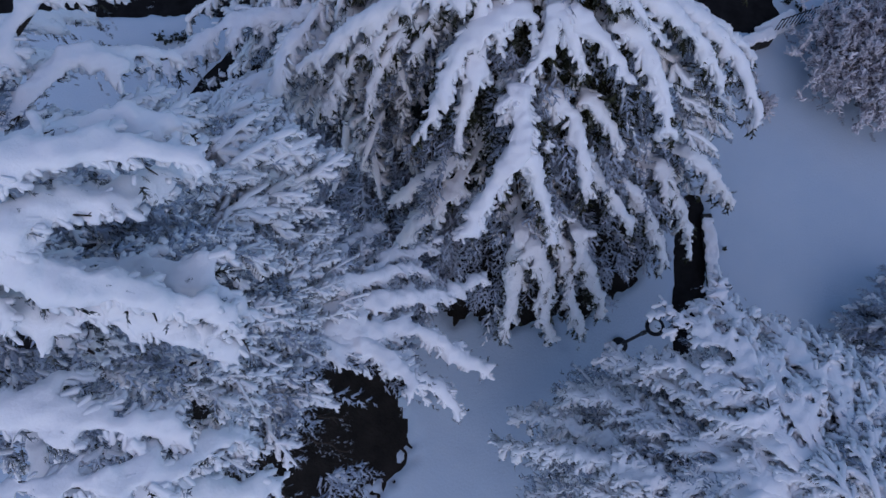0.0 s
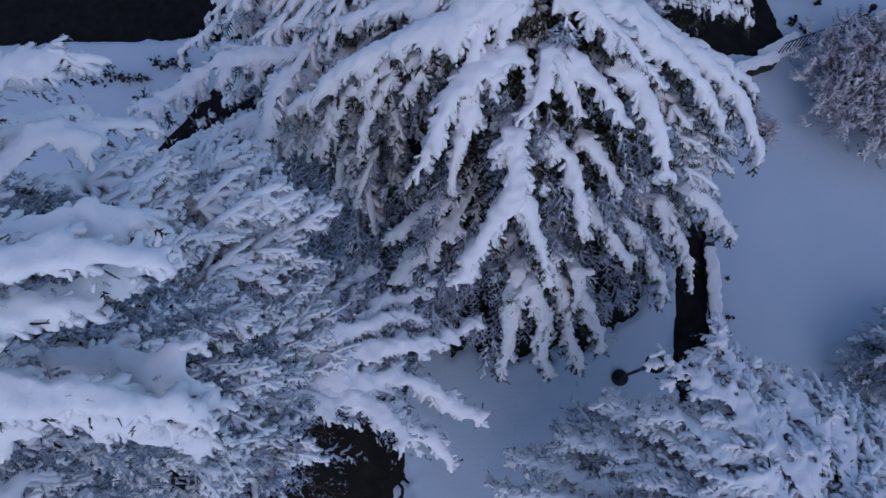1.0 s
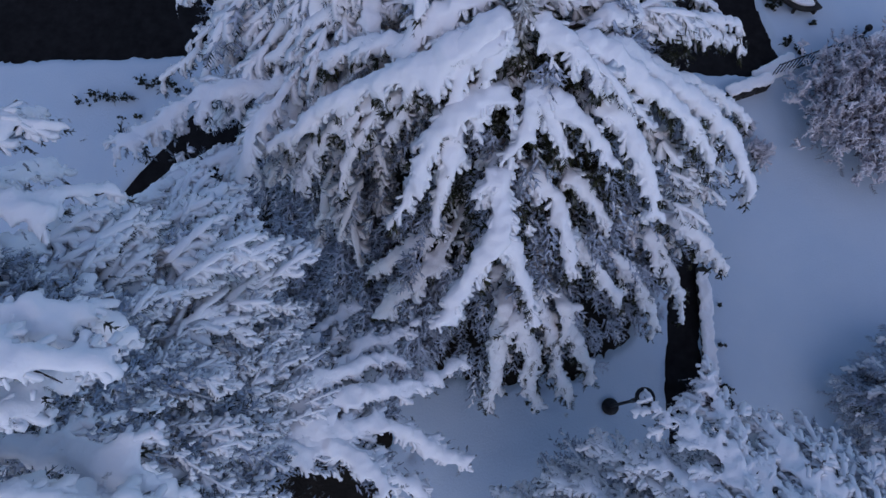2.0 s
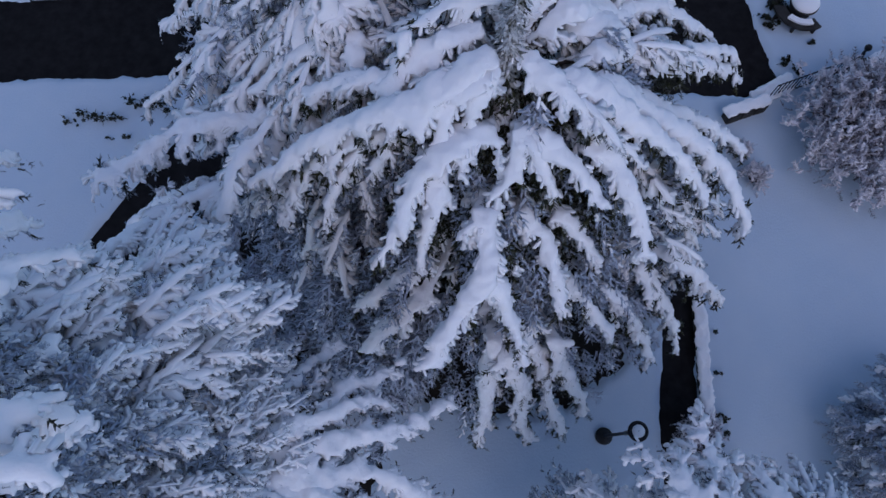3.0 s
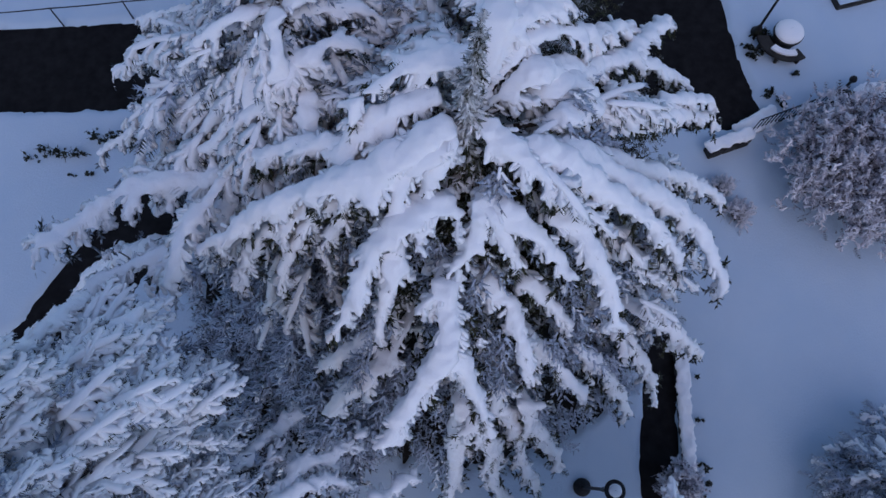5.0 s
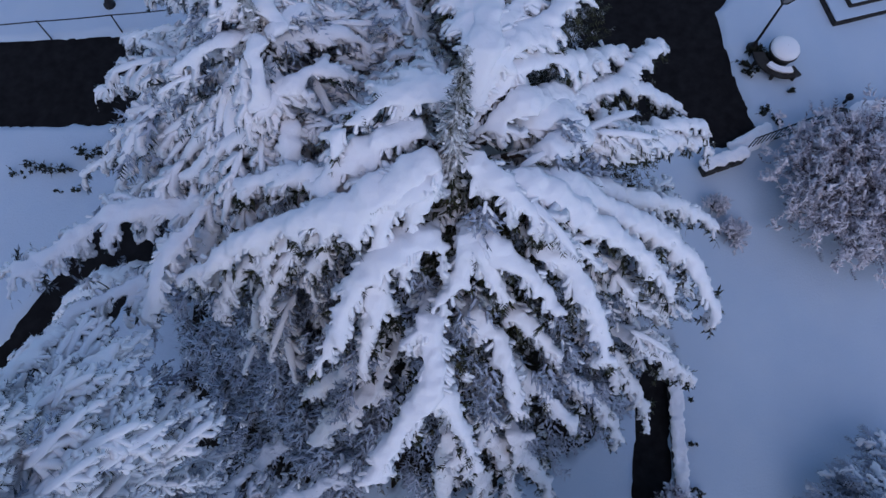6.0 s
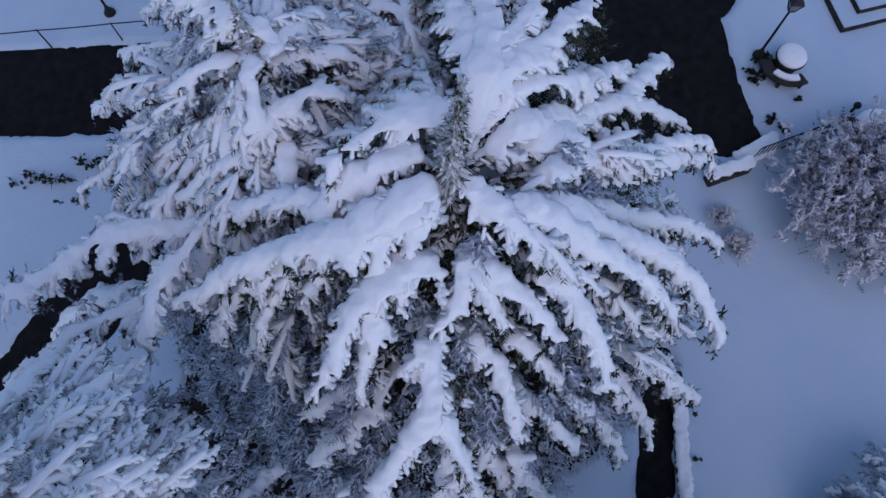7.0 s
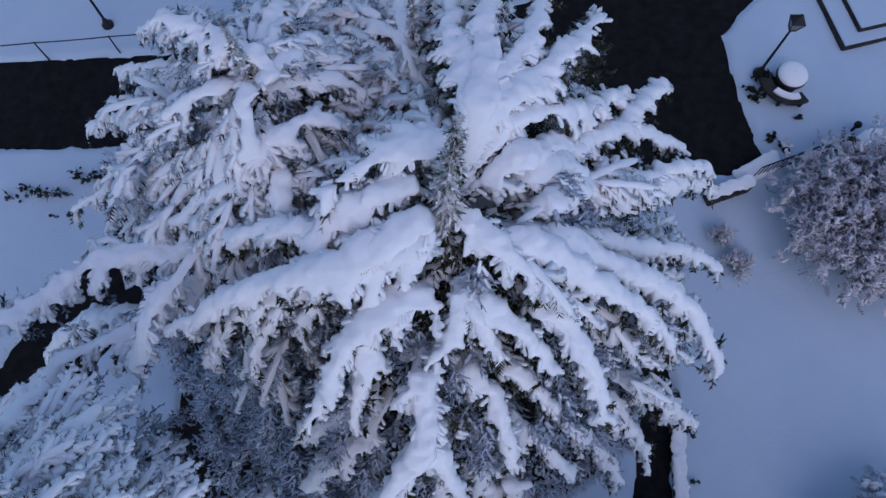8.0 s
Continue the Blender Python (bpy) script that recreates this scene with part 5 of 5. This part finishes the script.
part("seat", arc_slab(13.24, 19.03, 0.60, 1.02, 180, 300, 0.32, 0.42), STONE, bench)
for a0 in (193, 242, 290):
    part("leg", arc_slab(13.24, 19.03, 0.70, 0.96, a0, a0 + 6, -0.1, 0.32, 4), STONE, bench)
part("snow", arc_slab(13.24, 19.03, 0.64, 0.86, 220, 284, 0.425, 0.52), SNOW, bench)
leaf_clump("evergreen_shrub", ((12.55, 19.35), (12.7, 19.15), (12.95, 18.95), (12.4, 19.2)), "dark low evergreen shrub between planter and lamp", "shrub", 58, 0.10, 45)

# ---- lamps ----


def lantern_lamp(at, height, label):
    """A post with a four-sided tapered lantern."""
    x, y = at
    lamp = empty("street_lamp", (x, y, 0), label, "lamp", "park lamps")
    part("foot", mesh("foot", *drum(x, y, ((0.2, -0.05), (0.2, 0.08), (0.12, 0.16), (0.07, 0.34), (0.05, 0.36))), IRON, True), IRON, lamp)
    part("pole", mesh("pole", *tube([(x, y, 0.3), (x, y, height * 0.5), (x, y, height)], [0.05, 0.045, 0.035], 10), IRON, True), IRON, lamp)
    head = part("lantern", slab([(x + 0.11 * i, y + 0.11 * j) for i, j in ((-1, -1), (1, -1), (1, 1), (-1, 1))], height, height + 0.05, 0.01), IRON, lamp)
    for k in range(4):
        t0, t1 = math.radians(45 + 90 * k), math.radians(135 + 90 * k)
        bm = bmesh.new()
        q = [(0.13, t0, height + 0.05), (0.13, t1, height + 0.05), (0.27, t1, height + 0.42), (0.27, t0, height + 0.42)]
        f = bm.faces.new([bm.verts.new((x + r * math.cos(t), y + r * math.sin(t), z)) for r, t, z in q])
        r = bmesh.ops.extrude_face_region(bm, geom=[f])
        for v in r["geom"]:
            if isinstance(v, bmesh.types.BMVert):
                v.co += (Vector((x, y, v.co.z)) - v.co) * 0.06
        bmesh.ops.recalc_face_normals(bm, faces=bm.faces)
        part("pane", bm, GLASS, head)
        part("edge", mesh("edge", *tube([(x + 0.14 * math.cos(t0), y + 0.14 * math.sin(t0), height + 0.04), (x + 0.28 * math.cos(t0), y + 0.28 * math.sin(t0), height + 0.43)], 0.016, 5), IRON), IRON, head)
    bm = bmesh.new()
    bmesh.ops.create_cone(bm, cap_ends=True, segments=4, radius1=0.31, radius2=0.04, depth=0.2, matrix=Matrix.Translation((x, y, height + 0.52)) @ Matrix.Rotation(math.pi / 4, 4, "Z"))
    bmesh.ops.bevel(bm, geom=bm.edges[:], offset=0.012, segments=1, affect="EDGES")
    part("roof", bm, IRON, head)
    part("knob", mesh("knob", *blobs([(x, y, height + 0.65)], [(0.045, 0.045, 0.06)]), IRON, True), IRON, head)
    return lamp


lantern_lamp((12.42, 19.45), 2.45, "black iron lantern lamp beside a snow-covered round planter")
lantern_lamp((-9.98, 21.1), 2.9, "black iron lantern lamp standing behind a rope fence")

ring_lamp = empty("garden_lamp", (5.36, 4.36, 0), "black garden lamp with a ring-shaped snowy head", "lamp")
part("base_plate", mesh("base_plate", *drum(5.36, 4.36, ((0.24, -0.05), (0.25, 0.06), (0.21, 0.10), (0.1, 0.13), (0.01, 0.14))), IRON, True), IRON, ring_lamp)
foot, top = np.array((5.36, 4.36, 0.1)), np.array((5.58, 4.24, 3.0))
part("pole", mesh("pole", *tube([foot, (foot + top) / 2, top], [0.05, 0.045, 0.04], 10), IRON, True), IRON, ring_lamp)
part("collar", mesh("collar", *tube([foot + (top - foot) * 0.68, foot + (top - foot) * 0.76], 0.065, 10), GLASS, True), GLASS, ring_lamp, "pale collar")
rim = [(top[0] + 0.21 * math.cos(t), top[1] + 0.21 * math.sin(t), 3.1) for t in np.linspace(0, 2 * np.pi, 33)]
head = part("rim", mesh("rim", *tube(rim, 0.05, 8), IRON, True), IRON, ring_lamp, "thick black ring")
part("cover", mesh("cover", *drum(top[0], top[1], ((0.05, 2.98), (0.17, 3.06), (0.20, 3.1), (0.1, 3.12), (0.01, 3.12))), IRON, True), IRON, ring_lamp)
part("snow", mesh("snow", *drum(top[0], top[1], ((0.16, 3.12), (0.16, 3.15), (0.1, 3.18), (0.01, 3.19))), SNOW, True), SNOW, ring_lamp, "disc of snow inside the ring")

# ---- rope fence along the far side of the road ----
fence = empty("rope_fence", (-9, 20, 0), "thin dark post-and-rail fence along the road's far side", "fence")
posts = [(-14.25 + 2.42 * i, 19.5 + 0.235 * i + 0.012 * i * i) for i in range(8)]
for x, y in posts:
    part("post", mesh("post", *tube([(x, y, -0.1), (x, y, 0.5), (x, y, 0.92)], [0.028, 0.026, 0.022], 7), IRON, True), IRON, fence)
for (x0, y0), (x1, y1) in zip(posts, posts[1:]):
    line = curve_points((x0, y0, 0.88), ((x0 + x1) / 2, (y0 + y1) / 2, 0.855), (x1, y1, 0.88), 6)
    part("rail", mesh("rail", *tube(line, 0.022, 6), IRON, True), IRON, fence)
